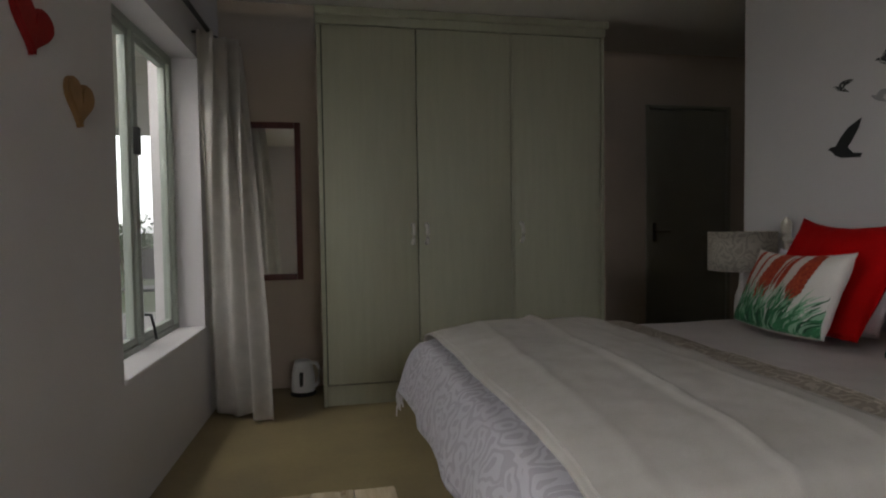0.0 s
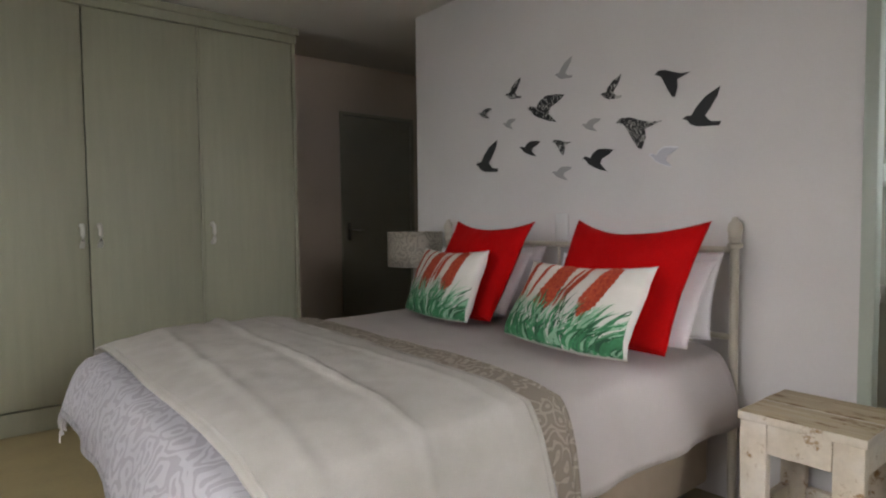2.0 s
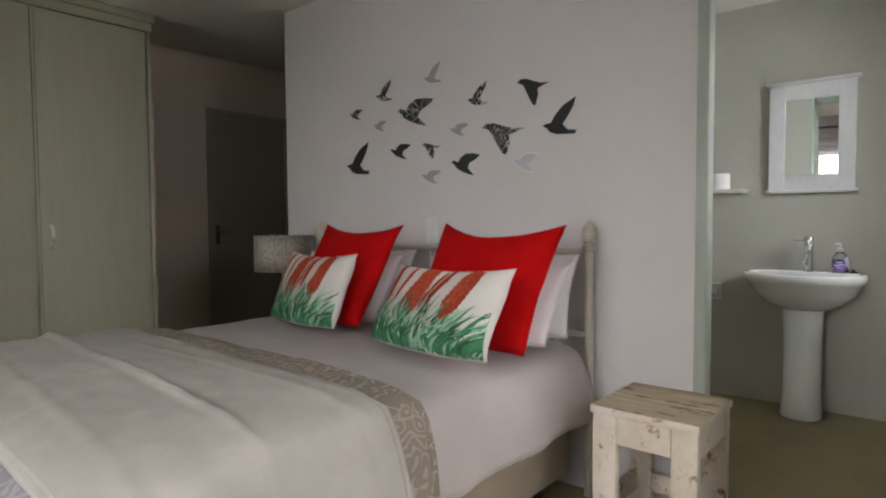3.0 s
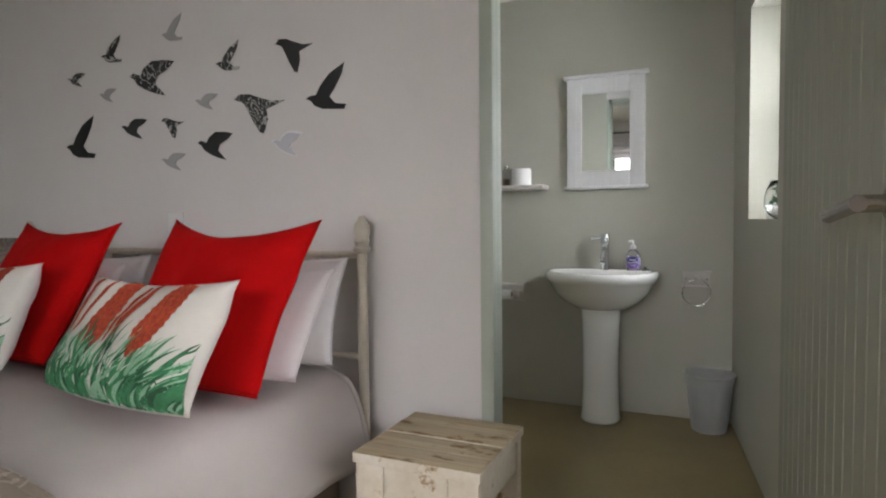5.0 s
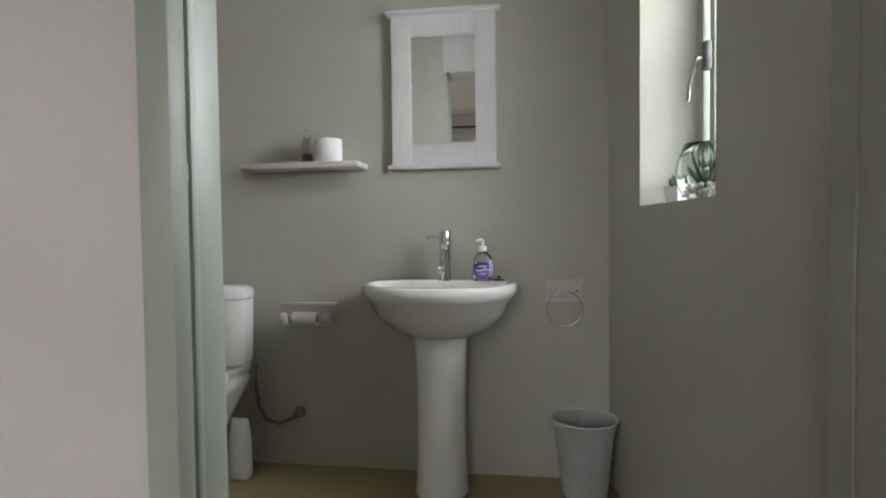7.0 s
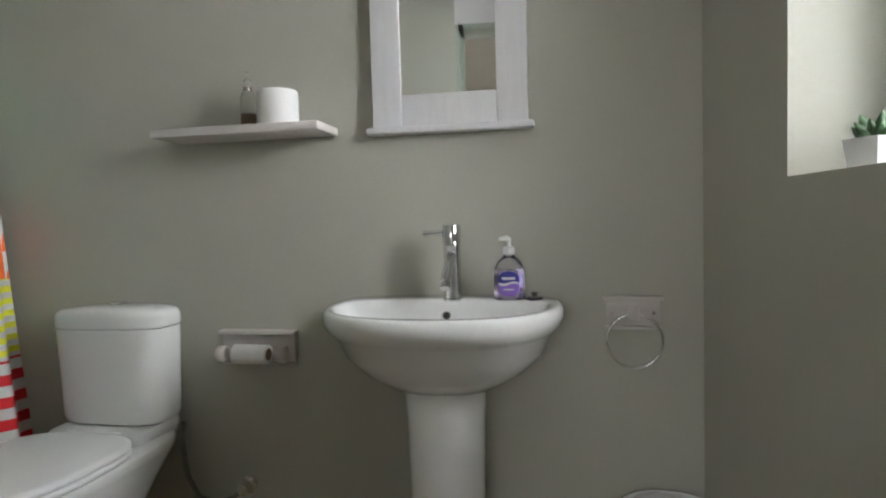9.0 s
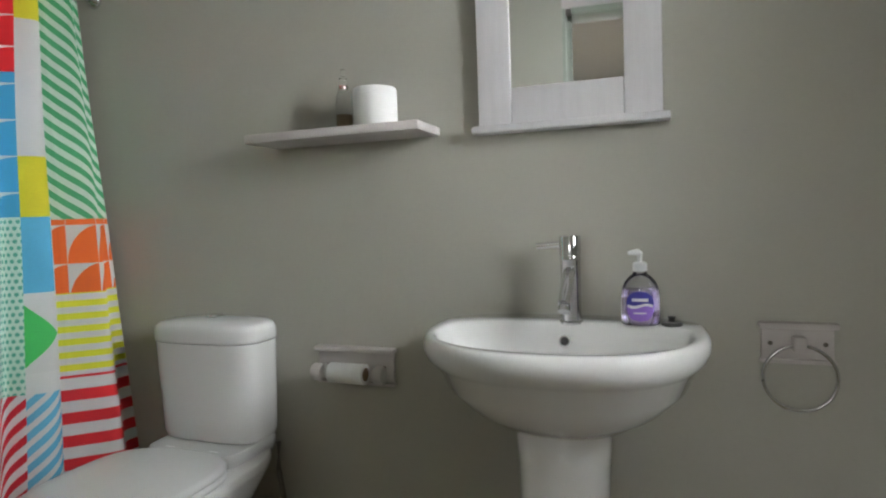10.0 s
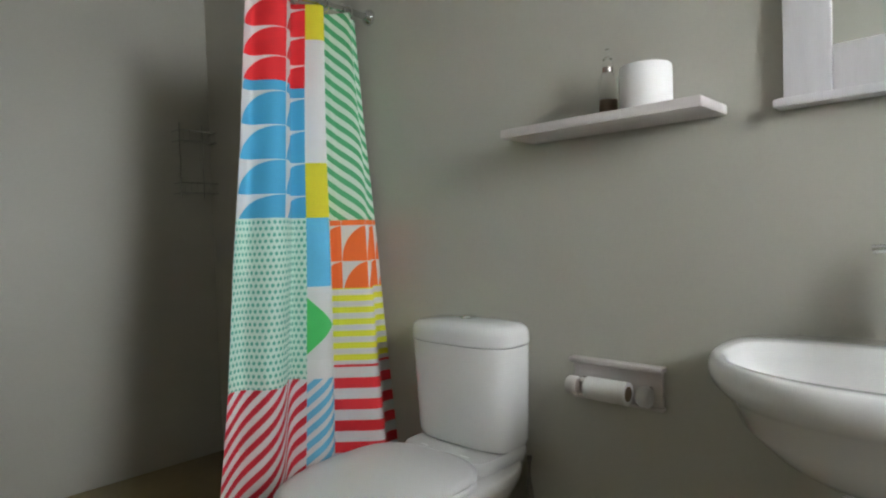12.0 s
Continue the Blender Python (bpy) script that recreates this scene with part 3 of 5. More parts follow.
# ---- bathroom door and frame ----
df = thing("door_frame", pose(2.45, 0, 0), "pale sage steel door frame", "door frame", kind="structure")
b = box(-0.014, 0.020, 0.828, 0.868, 0.001, 1.968, 0.004)
box(0.020, 0.055, 0.853, 0.859, 0.001, 1.935, 0.002, bm=b)
box(0.055, 0.070, 0.846, 0.859, 0.001, 1.935, 0.003, bm=b)
box(0.070, 0.137, 0.853, 0.880, 0.001, 1.968, 0.004, bm=b)
part("jamb", b, M["frame"], df, smooth=True)
part("jamb", box(-0.012, 0.132, 0.046, 0.068, 0.001, 1.968, 0.003), M["frame"], df, smooth=True)
part("head", box(-0.014, 0.137, 0.072, 0.827, 1.936, 1.968, 0.004), M["frame"], df, smooth=True)
part("strike_plate", box(0.023, 0.050, 0.8475, 0.8525, 0.955, 1.027, 0.001), M["dark"], df, "dark steel strike plate")
part("strike_tab", box(0.024, 0.046, 0.844, 0.8525, 1.028, 1.052, 0.002), M["plastic"], df, "pale strike tab")

dr = thing("door_2", pose(2.575, 0.098, 0, 0, 0, 184.6), "open grooved sage grey boarded bathroom door", "door", kind="structure")
part("core", box(0.0, 0.81, 0.0, 0.028, 0.005, 1.93, 0.002), M["groove"], dr)
nb = 15
for i in range(nb):
    x0 = 0.81 * i / nb
    part("board", box(x0 + 0.0014, x0 + 0.81 / nb - 0.0014, -0.008, 0.001, 0.006, 1.929, 0.0015, 1), M["doorboard"], dr)
hb = tube([(0.745, -0.012, 1.052), (0.745, -0.055, 1.052)], 0.0125, 14)
hd = part("door_handle", hb, M["steel"], dr, "brushed steel lever handle", True)
part("lever", tube([(0.765, -0.055, 1.052), (0.74, -0.055, 1.050), (0.62, -0.055, 1.036)], 0.0115, 14), M["steel"], hd, smooth=True)
part("rose", lathe([(0, 0), (0.026, 0), (0.026, 0.006), (0.022, 0.008), (0, 0.008)], 24, m=pose(0.745, -0.008, 1.052, 90)), M["steel"], hd, smooth=True)

# ---- bed ----
BX0, BX1, BY0, BY1, BZ = 0.62, 2.36, 1.28, 2.82, 0.60
bed = thing("bed", pose(0, 0, 0), "double bed with a taupe base on dark feet", "bed")
part("bed_base", box(BX0 + 0.06, BX1, BY0 + 0.02, BY1 - 0.02, 0.08, 0.33, 0.02), M["bedbase"], bed, "taupe upholstered base", True)
part("mattress", box(BX0 + 0.05, BX1, BY0 + 0.012, BY1 - 0.012, 0.332, BZ - 0.018, 0.10, 5), M["sheet"], bed, "white mattress", True)
for x in (BX0 + 0.2, BX1 - 0.1):
    for y in (BY0 + 0.1, BY1 - 0.1):
        part("foot", lathe([(0, 0), (0.022, 0), (0.03, 0.08), (0, 0.08)], 12, m=Matrix.Translation((x, y, 0.0))), M["dark"], bed, "dark foot")


def drape(x, y, top, lift, flare=0.10, r=0.10):
    """Lay the flat cloth point (x, y) over the bed; what hangs over the edges falls."""
    ox = max(BX0 - x, 0)
    oy = max(BY0 - y, y - BY1, 0)
    side = -1 if y < BY0 else 1
    d = math.hypot(ox, oy)
    worn = 0.040 * math.exp(-max(x - BX0, 0) / 0.11) + 0.032 * math.exp(-max(min(y - BY0, BY1 - y), 0) / 0.09)
    z = top + lift - worn + 0.006 * wob(x, y, 1, 5) + 0.004 * wob(x, y, 4, 14)
    if d == 0:
        return Vector((x, y, z))
    k = 1 - math.exp(-d / r)
    out = r * k * 0.55 + flare * d
    fold = 0.010 * math.sin((x if oy > ox else y) * 17 + 4 * wob(x, y, 2, 2)) * min(d * 3, 1)
    ex, ey = ox / d, oy / d
    return Vector((max(x, BX0) - ex * (out + fold + lift), min(max(y, BY0), BY1) + side * ey * (out + fold + lift), z - max(d - r * 0.45 * k, 0) * 0.97))


def crease(x, y):
    """Long soft fold lines pressed into the throw."""
    z = 0.0
    for c, slope, hgt, wid in ((0.80, 0.06, 0.008, 0.016), (1.03, 0.05, 0.020, 0.012), (1.22, -0.03, 0.007, 0.012)):
        d = x - (c + slope * (y - 2.0))
        z += hgt * math.exp(-(d / wid) ** 2) * (0.35 + 0.65 * max(0, wob(x, y, c, 2) + 0.4))
    return z + 0.007 * wob(x, y * 0.4, 7, 7)


def laid(name, x0, x1, y0, y1, lift, material, label, category, nx, ny, thick=0.006, skew=0.0, flare=0.10, bulge=0.0, tassels=False):
    def fn(u, v):
        x, y = x0 + (x1 - x0) * u + skew * (v - 0.5), y0 + (y1 - y0) * v
        return drape(x, y, BZ + (crease(x, y) if bulge else 0) + bulge * math.sin(min(max(u, 0), 1) * math.pi) ** 0.5, lift, flare)
    ob = part(name, sheet(fn, nx, ny, -thick, (x1 - x0, y1 - y0)), material, None, smooth="all")
    def edge(u, v, extra):
        x, y = x0 + (x1 - x0) * u + skew * (v - 0.5), y0 + (y1 - y0) * v
        return drape(x, y, BZ + (crease(x, y) if bulge else 0) + bulge * math.sin(min(max(u, 0), 1) * math.pi) ** 0.5, lift + extra, flare)
    band = 0.022 / (x1 - x0)
    for a in (0.0, 1.0 - band):
        part("hem", sheet(lambda u, v: edge(a + band * u, v, 0.0012), 3, ny, -0.002, (0.022, y1 - y0)), material, ob, smooth="all")
    if tassels:
        rnd = random.Random(4)
        for i in range(12):
            p = edge(0.0, 1 - 0.018 * i, 0.002)
            q = Vector((rnd.uniform(-0.012, 0.004), rnd.uniform(-0.01, 0.01), -rnd.uniform(0.03, 0.06)))
            part("tassel", tube([p, p + q * 0.5 + Vector((-0.004, 0, 0)), p + q], [0.0022, 0.003, 0.0035], 6), material, ob, smooth=True)
    return tagged(ob, label, category)


laid("bed_sheet", BX0 - 0.02, BX1 - 0.004, BY0 - 0.30, BY1 + 0.30, 0.004, M["sheet"], "white cotton sheet falling over the bed's sides", "sheet", 70, 90)
laid("quilt", BX0 - 0.24, 1.36, BY0 - 0.42, BY1 + 0.24, 0.016, M["damask"], "pale lilac damask quilt over the foot of the bed", "quilt", 70, 90, 0.008, flare=0.16, tassels=True)
laid("bed_runner", 1.10, 1.46, BY0 - 0.44, BY1 + 0.44, 0.027, M["taupe"], "taupe scroll-patterned bed runner under the throw", "bed runner", 30, 90)
laid("throw", BX0 + 0.02, 1.33, BY0 - 0.50, BY1 + 0.10, 0.040, M["throw"], "cream woven throw spread across the bed", "throw", 60, 100, 0.008, flare=0.13, bulge=0.012)

# headboard of iron bars
hbd = thing("headboard", pose(2.405, 0, 0), "cream enamelled iron bed headboard", "headboard")
HY0, HY1 = 1.24, 2.85
for y in (HY0, HY1):
    p = part("post", tube([(0, y, 0), (0, y, 0.955)], 0.0155, 14), M["iron"], hbd, smooth=True)
    part("finial", lathe([(0.017, 0.94), (0.026, 0.945), (0.027, 0.955), (0.020, 0.962), (0.020, 0.972), (0.025, 0.976), (0.021, 0.984), (0.025, 1.0), (0.026, 1.013), (0.022, 1.030), (0.013, 1.04), (0.009, 1.052), (0, 1.054)], 20, m=Matrix.Translation((0, y, 0))), M["iron"], p, smooth=True)
for z, r in ((0.935, 0.012), (0.62, 0.011), (0.36, 0.011)):
    part("rail", tube([(0, HY0 + 0.012, z), (0, HY1 - 0.012, z)], r, 12), M["iron"], hbd, smooth=True)
for i in range(9):
    y = HY0 + (HY1 - HY0) * (i + 1) / 10
    part("bar", tube([(0, y, 0.37), (0, y, 0.928)], 0.0065, 8), M["iron"], hbd, smooth=True)


# ---- cushions ----
def pillow(w, h, t, m, material, name, label, category, group="", sag=0.0, seed=0.0, art=False):
    """A stuffed cushion in local x (width), z (height), y (thickness), corners drawn out."""
    def surf(u, v, side):
        a, c = 2 * u - 1, 2 * v - 1
        pin = 1 - 0.07 * (1 - a * a) ** 0.8 * c * c
        pin2 = 1 - 0.055 * (1 - c * c) ** 0.8 * a * a
        x, z = a * w / 2 * pin2, h / 2 + c * h / 2 * pin
        p = ((1 - abs(a) ** 2.6) * (1 - abs(c) ** 2.6)) ** 0.55
        y = side * t / 2 * p * (1 + 0.15 * wob(a, c, seed, 1.5)) + 0.006 * wob(a, c, seed + side, 4) * p
        z += 0.024 * a * a * max(-c, 0) ** 3
        z -= sag * (1 - a * a) * max(c, 0) ** 2
        y += 0.02 * wob(a, c, seed + 9, 0.9)
        return Vector((x, y, z))
    b = sheet(lambda u, v: surf(u, v, -1), 34, 28, 0, (w, h))
    sheet(lambda u, v: surf(1 - u, v, 1), 34, 28, 0, (w, h), bm=b)
    bmesh.ops.remove_doubles(b, verts=b.verts, dist=1e-4)
    bmesh.ops.recalc_face_normals(b, faces=b.faces)
    th = thing(name, m, label, category, group)
    part("cover", b, material, th, smooth="all")
    if not art:
        edge = [surf(i / 24, 0, -1) for i in range(24)] + [surf(1, i / 20, -1) for i in range(20)] + [surf(1 - i / 24, 1, -1) for i in range(24)] + [surf(0, 1 - i / 20, -1) for i in range(20)]
        part("seam", tube(edge, 0.0028, 6, closed=True), material, th, smooth=True)
    if art:
        rnd = random.Random(int(seed * 10) + 3)

        def strip(bm, pts, widths, lift, mi):
            prev = None
            for i, ((u, v), wd2) in enumerate(zip(pts, widths)):
                j = min(i + 1, len(pts) - 1)
                q = max(i - 1, 0)
                du, dv = pts[j][0] - pts[q][0], pts[j][1] - pts[q][1]
                ln = math.hypot(du * w, dv * h) or 1
                nx, ny = -dv * h / ln, du * w / ln
                row = []
                for sgn in (-1, 0, 1):
                    uu = min(max(u + sgn * nx * wd2 / w, 0.012), 0.988)
                    vv = min(max(v + sgn * ny * wd2 / h, 0.012), 0.988)
                    p3 = surf(uu, vv, -1)
                    row.append(bm.verts.new(p3 + Vector((0, -lift, 0))))
                if prev:
                    for k2 in (0, 1):
                        f = bm.faces.new((prev[k2], prev[k2 + 1], row[k2 + 1], row[k2]))
                        f.material_index = mi
                prev = row
        bmf, bml = bmesh.new(), bmesh.new()
        for f0, v0, ln, wd2 in ((0.06, 0.30, 0.68, 0.020), (0.35, 0.22, 0.76, 0.048), (0.71, 0.34, 0.62, 0.042), (0.20, 0.45, 0.53, 0.010), (0.53, 0.45, 0.53, 0.014), (0.47, 0.40, 0.52, 0.008)):
            n = 22
            pts = [(f0 + 0.09 * ((i / n) ** 1.2), min(v0 + ln * i / n, 0.985)) for i in range(n + 1)]
            strip(bmf, pts, [wd2 * (min(1, 0.25 + 3 * i / n)) * (1 - 0.30 * (i / n) ** 2) * (1 + 0.07 * (-1) ** i) for i in range(n + 1)], 0.0022, 0)
        for i in range(300):
            f0 = rnd.uniform(-0.02, 1.02)
            lean = 0.02 + 0.26 * max(f0 - 0.40, 0) + rnd.gauss(0.01, 0.06)
            v0 = rnd.uniform(0.0, 0.05)
            ln = (0.22 + 0.62 * (1 - i / 300) * rnd.uniform(0.6, 1)) * (1 - 0.2 * f0)
            n = 10
            pts = [(f0 + lean * (k2 / n) ** 1.5, min(v0 + ln * (k2 / n) * (1 - 0.18 * k2 / n), 0.98)) for k2 in range(n + 1)]
            wd2 = rnd.uniform(0.004, 0.011)
            strip(bml, pts, [wd2 * (1 - (k2 / n) ** 1.4) + 0.0006 for k2 in range(n + 1)], 0.0025 + 0.000015 * i, rnd.choice((0, 0, 0, 1, 1, 1, 2, 3) if i < 200 else (0, 0, 1, 2, 2)))
        part("flower_print", bmf, M["aloe"], th, "printed red aloe flowers", "all")
        part("leaf_print", bml, [M["leaf_a"], M["leaf_b"], M["leaf_c"], M["canvas"]], th, "printed green aloe leaves", "all")
    return th


def stand(x, y, lean, turn=0, roll=0, z=BZ + 0.012):
    """Upright on the bed, face toward -x, leaning back."""
    return pose(x, y, z) @ Matrix.Rotation(radians(-90 + turn), 4, "Z") @ Matrix.Rotation(radians(-lean), 4, "X") @ Matrix.Rotation(radians(roll), 4, "Y")


for y in (1.58, 2.40):
    pillow(0.68, 0.335, 0.12, stand(2.225, y, 19), M["linen"], "pillow", "white cotton pillow propped against the headboard", "pillow", "white pillows", 0.01, y)
    pillow(0.68, 0.345, 0.12, stand(2.06, y - 0.02, 31, -3), M["linen"], "pillow", "white cotton pillow standing behind a red cushion", "pillow", "white pillows", 0.02, y + 3)
pillow(0.56, 0.485, 0.12, stand(1.90, 1.485, 30, -4, 1.0, BZ + 0.022), M["red"], "red_cushion", "large plain red linen cushion", "cushion", "red cushions", 0.045, 1.3)
pillow(0.56, 0.49, 0.12, stand(1.92, 2.265, 31, -5, 0.5, BZ + 0.022), M["red"], "red_cushion", "large plain red linen cushion", "cushion", "red cushions", 0.03, 2.3)
pillow(0.575, 0.32, 0.13, stand(1.735, 1.495, 28, -9, -1.5, BZ + 0.022), M["canvas"], "printed_cushion", "white cushion printed with red aloes and green leaves", "cushion", "aloe cushions", 0.01, 3.3, True)
pillow(0.53, 0.335, 0.13, stand(1.84, 2.28, 22, -8, -1.0, BZ + 0.014), M["canvas"], "printed_cushion", "white cushion printed with red aloes and green leaves", "cushion", "aloe cushions", 0.01, 4.4, True)



# ---- distressed stools ----
def stool(m, w, d, h, label):
    s = thing("wooden_stool", m, label, "stool", "distressed stools")
    nb = 4
    for i in range(nb):
        tb = box(w * i / nb + 0.0005, w * (i + 1) / nb - 0.0005, 0, d, h - 0.026, h - 0.0015 * (i % 2), 0.003)
        tb.normal_update()
        for f in tb.faces:
            f.material_index = 0 if f.normal.z > 0.8 else 1
        part("top_board", tb, [M["stooltop"], M["stool"]], s, smooth=True)
    lw = 0.076
    for x0, y0 in ((0.006, 0.006), (0.006, d - 0.006 - lw), (w - 0.006 - 0.035, 0.006), (w - 0.006 - 0.035, d - 0.006 - lw)):
        part("leg", box(x0, x0 + 0.035, y0, y0 + lw, 0, h - 0.0265, 0.004), M["stool"], s, smooth=True)
    for x0 in (0.008, w - 0.038):
        part("apron", box(x0, x0 + 0.03, 0.007 + lw, d - 0.007 - lw, h - 0.115, h - 0.0265, 0.004), M["stool"], s, smooth=True)
        part("stretcher", box(x0, x0 + 0.03, 0.007 + lw, d - 0.007 - lw, 0.10, 0.165, 0.004), M["stool"], s, smooth=True)
    for y0 in (0.010, d - 0.036):
        part("apron", box(0.042, w - 0.042, y0, y0 + 0.026, h - 0.115, h - 0.0265, 0.004), M["stool"], s, smooth=True)
        part("stretcher", box(0.042, w - 0.042, y0, y0 + 0.026, 0.10, 0.165, 0.004), M["stool"], s, smooth=True)
    return s


stool(pose(2.07, 0.735, 0), 0.345, 0.335, 0.47, "distressed white wooden stool beside the bed")
stool(pose(2.07, 2.89, 0), 0.345, 0.30, 0.47, "distressed white wooden stool under the lamp")
stool(pose(0.0, 1.36, 0), 0.37, 0.345, 0.45, "distressed white wooden stool by the bed's foot")

lp = thing("table_lamp", pose(2.245, 2.955, 0.47), "table lamp with a lace-patterned drum shade", "lamp")
part("base", lathe([(0, 0), (0.075, 0), (0.078, 0.012), (0.03, 0.03), (0.02, 0.05), (0.035, 0.12), (0.03, 0.2), (0.012, 0.25), (0.01, 0.34), (0, 0.34)], 24), M["palewood"], lp, smooth=True)
part("shade", sheet(lambda u, v: (0.155 * math.cos(2 * math.pi * u), 0.155 * math.sin(2 * math.pi * u), 0.325 + 0.19 * v), 48, 3, 0.003, (0.97, 0.19)), M["shade"], lp, "grey lace-patterned drum shade", "all")
for a in range(3):
    c, s = math.cos(a * 2.0944), math.sin(a * 2.0944)
    part("spoke", tube([(0.008 * c, 0.008 * s, 0.335), (0.154 * c, 0.154 * s, 0.335)], 0.003, 6), M["steel"], lp)

# socket plate above the headboard
sk = thing("switch_plate", pose(2.45, 2.06, 1.03), "white plastic switch plate on the wall", "switch")
part("plate", box(-0.009, -0.001, -0.037, 0.037, -0.075, 0.047, 0.003), M["plastic"], sk, smooth=True)
part("rocker", box(-0.013, -0.0092, -0.012, 0.012, -0.018, 0.018, 0.002), M["plastic"], sk, smooth=True)

# ---- birds ----
SOAR = ((0, .30), (.10, .36), (.24, .36), (.36, .56), (.58, .80), (.95, 1.0), (.88, .76), (.70, .46), (.58, .30), (.72, .14), (.98, .10), (.93, 0), (.66, .02), (.40, .04), (.22, .12), (.12, .24))
DIVE = ((0, .88), (.10, 1.0), (.30, .98), (.52, .86), (.74, .76), (1.0, .74), (.78, .64), (.64, .58), (.66, .34), (.58, 0), (.50, .04), (.36, .34), (.26, .60), (.18, .78), (.08, .84))
ARCH = ((0, .66), (.10, .74), (.26, .64), (.34, .84), (.52, 1.0), (.78, .98), (1.0, .90), (.86, .72), (.64, .56), (.58, .36), (.70, .16), (.80, 0), (.60, .08), (.38, .22), (.20, .38), (.10, .58))


def bird(shape, y0, y1, z0, z1, material, label, border=None):
    """A flat vinyl bird on the bed wall; y runs down to the beak's far side."""
    def face(grow, lift, mt, name, parent):
        b = bmesh.new()
        uvl = b.loops.layers.uv.new("UVMap")
        cy, cz = 0.48, 0.42
        vs = []
        n = len(shape)
        for i in range(n):
            for k2 in range(4):
                p1, p2 = shape[i], shape[(i + 1) % n]
                t = k2 / 4
                pt = [p1[c] + (p2[c] - p1[c]) * t for c in (0, 1)]
                vs.append((cy + (pt[0] - cy) * grow, cz + (pt[1] - cz) * grow))
        f = b.faces.new([b.verts.new((-lift, (y0 + (y1 - y0) * u), z0 + (z1 - z0) * v)) for u, v in vs])
        g = bmesh.ops.extrude_face_region(b, geom=[f])
        bmesh.ops.translate(b, verts=[v for v in g["geom"] if isinstance(v, bmesh.types.BMVert)], vec=(-0.0015, 0, 0))
        bmesh.ops.recalc_face_normals(b, faces=b.faces)
        for fc in b.faces:
            for lp2 in fc.loops:
                lp2[uvl].uv = (lp2.vert.co.y, lp2.vert.co.z)
        bmesh.ops.triangulate(b, faces=b.faces[:])
        return part(name, b, mt, parent)
    ob = thing("bird_decal", pose(2.449, 0, 0), label, "wall decal", "flock of birds on the wall")
    if border:
        face(1.16, 0.001, border, "border", ob)
    face(1.0, 0.003 if border else 0.001, material, "silhouette", ob)


bird(SOAR, 2.434, 2.318, 1.654, 1.755, M["birdlace"], "small patterned black bird decal on the bedroom wall")
bird(SOAR, 2.106, 2.000, 1.694, 1.790, M["birdgrey"], "pale grey bird decal on the bedroom wall")
bird(SOAR, 1.849, 1.739, 1.559, 1.659, M["birdlace"], "patterned black bird decal on the bedroom wall")
bird(DIVE, 1.588, 1.438, 1.522, 1.638, M["bird"], "plain black bird in a dive decal on the bedroom wall")
bird(SOAR, 1.468, 1.313, 1.391, 1.534, M["bird"], "large plain black bird decal on the bedroom wall")
bird(ARCH, 2.637, 2.532, 1.583, 1.638, M["birdlace"], "small patterned black bird decal on the bedroom wall")
bird(ARCH, 2.451, 2.358, 1.506, 1.560, M["birdgrey"], "small pale grey bird decal on the bedroom wall")
bird(ARCH, 2.283, 2.048, 1.505, 1.637, M["birdlace"], "large patterned black bird decal on the bedroom wall")
bird(ARCH, 1.951, 1.845, 1.434, 1.492, M["birdgrey"], "pale grey bird decal on the bedroom wall")
bird(DIVE, 1.769, 1.553, 1.335, 1.475, M["birdlace"], "large patterned black bird in a dive decal on the bedroom wall")
bird(SOAR, 2.661, 2.483, 1.299, 1.465, M["bird"], "plain black bird decal on the bedroom wall")
bird(ARCH, 2.334, 2.195, 1.356, 1.433, M["bird"], "plain black bird decal on the bedroom wall")
bird(DIVE, 2.121, 2.007, 1.347, 1.423, M["birdlace"], "small patterned black bird in a dive decal on the bedroom wall")
bird(ARCH, 1.945, 1.781, 1.256, 1.356, M["bird"], "plain black bird decal on the bedroom wall")
bird(ARCH, 2.125, 2.005, 1.229, 1.294, M["birdgrey"], "pale grey bird decal on the bedroom wall")
bird(ARCH, 1.605, 1.490, 1.255, 1.330, M["birdpale"], "pale bird with a white border decal on the bedroom wall", M["birdwhite"])

# ---- bathroom ----
W = 4.14
bmr = framed("bathroom_mirror", pose(W, 0.785, 1.215) @ Matrix.Rotation(radians(-90), 4, "Z"), 0.405, 0.575, 0.078, 0.03, M["whitepaint"], "mirror in a white stained wooden frame with ledges", M["mirror"], True, 2.75)

sh = thing("wall_shelf", pose(W, 1.33, 1.205), "pale lime-washed wooden wall shelf", "shelf")
part("board", box(-0.145, -0.001, -0.235, 0.235, 0.0, 0.022, 0.004), M["palewood"], sh, smooth=True)


def roll(m, name, label, r=0.053, h=0.092):
    t = thing(name, m, label, "toilet paper")
    part("paper", lathe([(0.02, 0), (r - 0.003, 0), (r, 0.004), (r, h - 0.004), (r - 0.003, h), (0.02, h), (0.02, 0)], 32), M["paper"], t, smooth=True)
    part("core", lathe([(0.018, 0.001), (0.0195, 0.001), (0.0195, h - 0.001), (0.018, h - 0.001), (0.018, 0.001)], 24), M["card"], t, "brown card core", True)
    return t


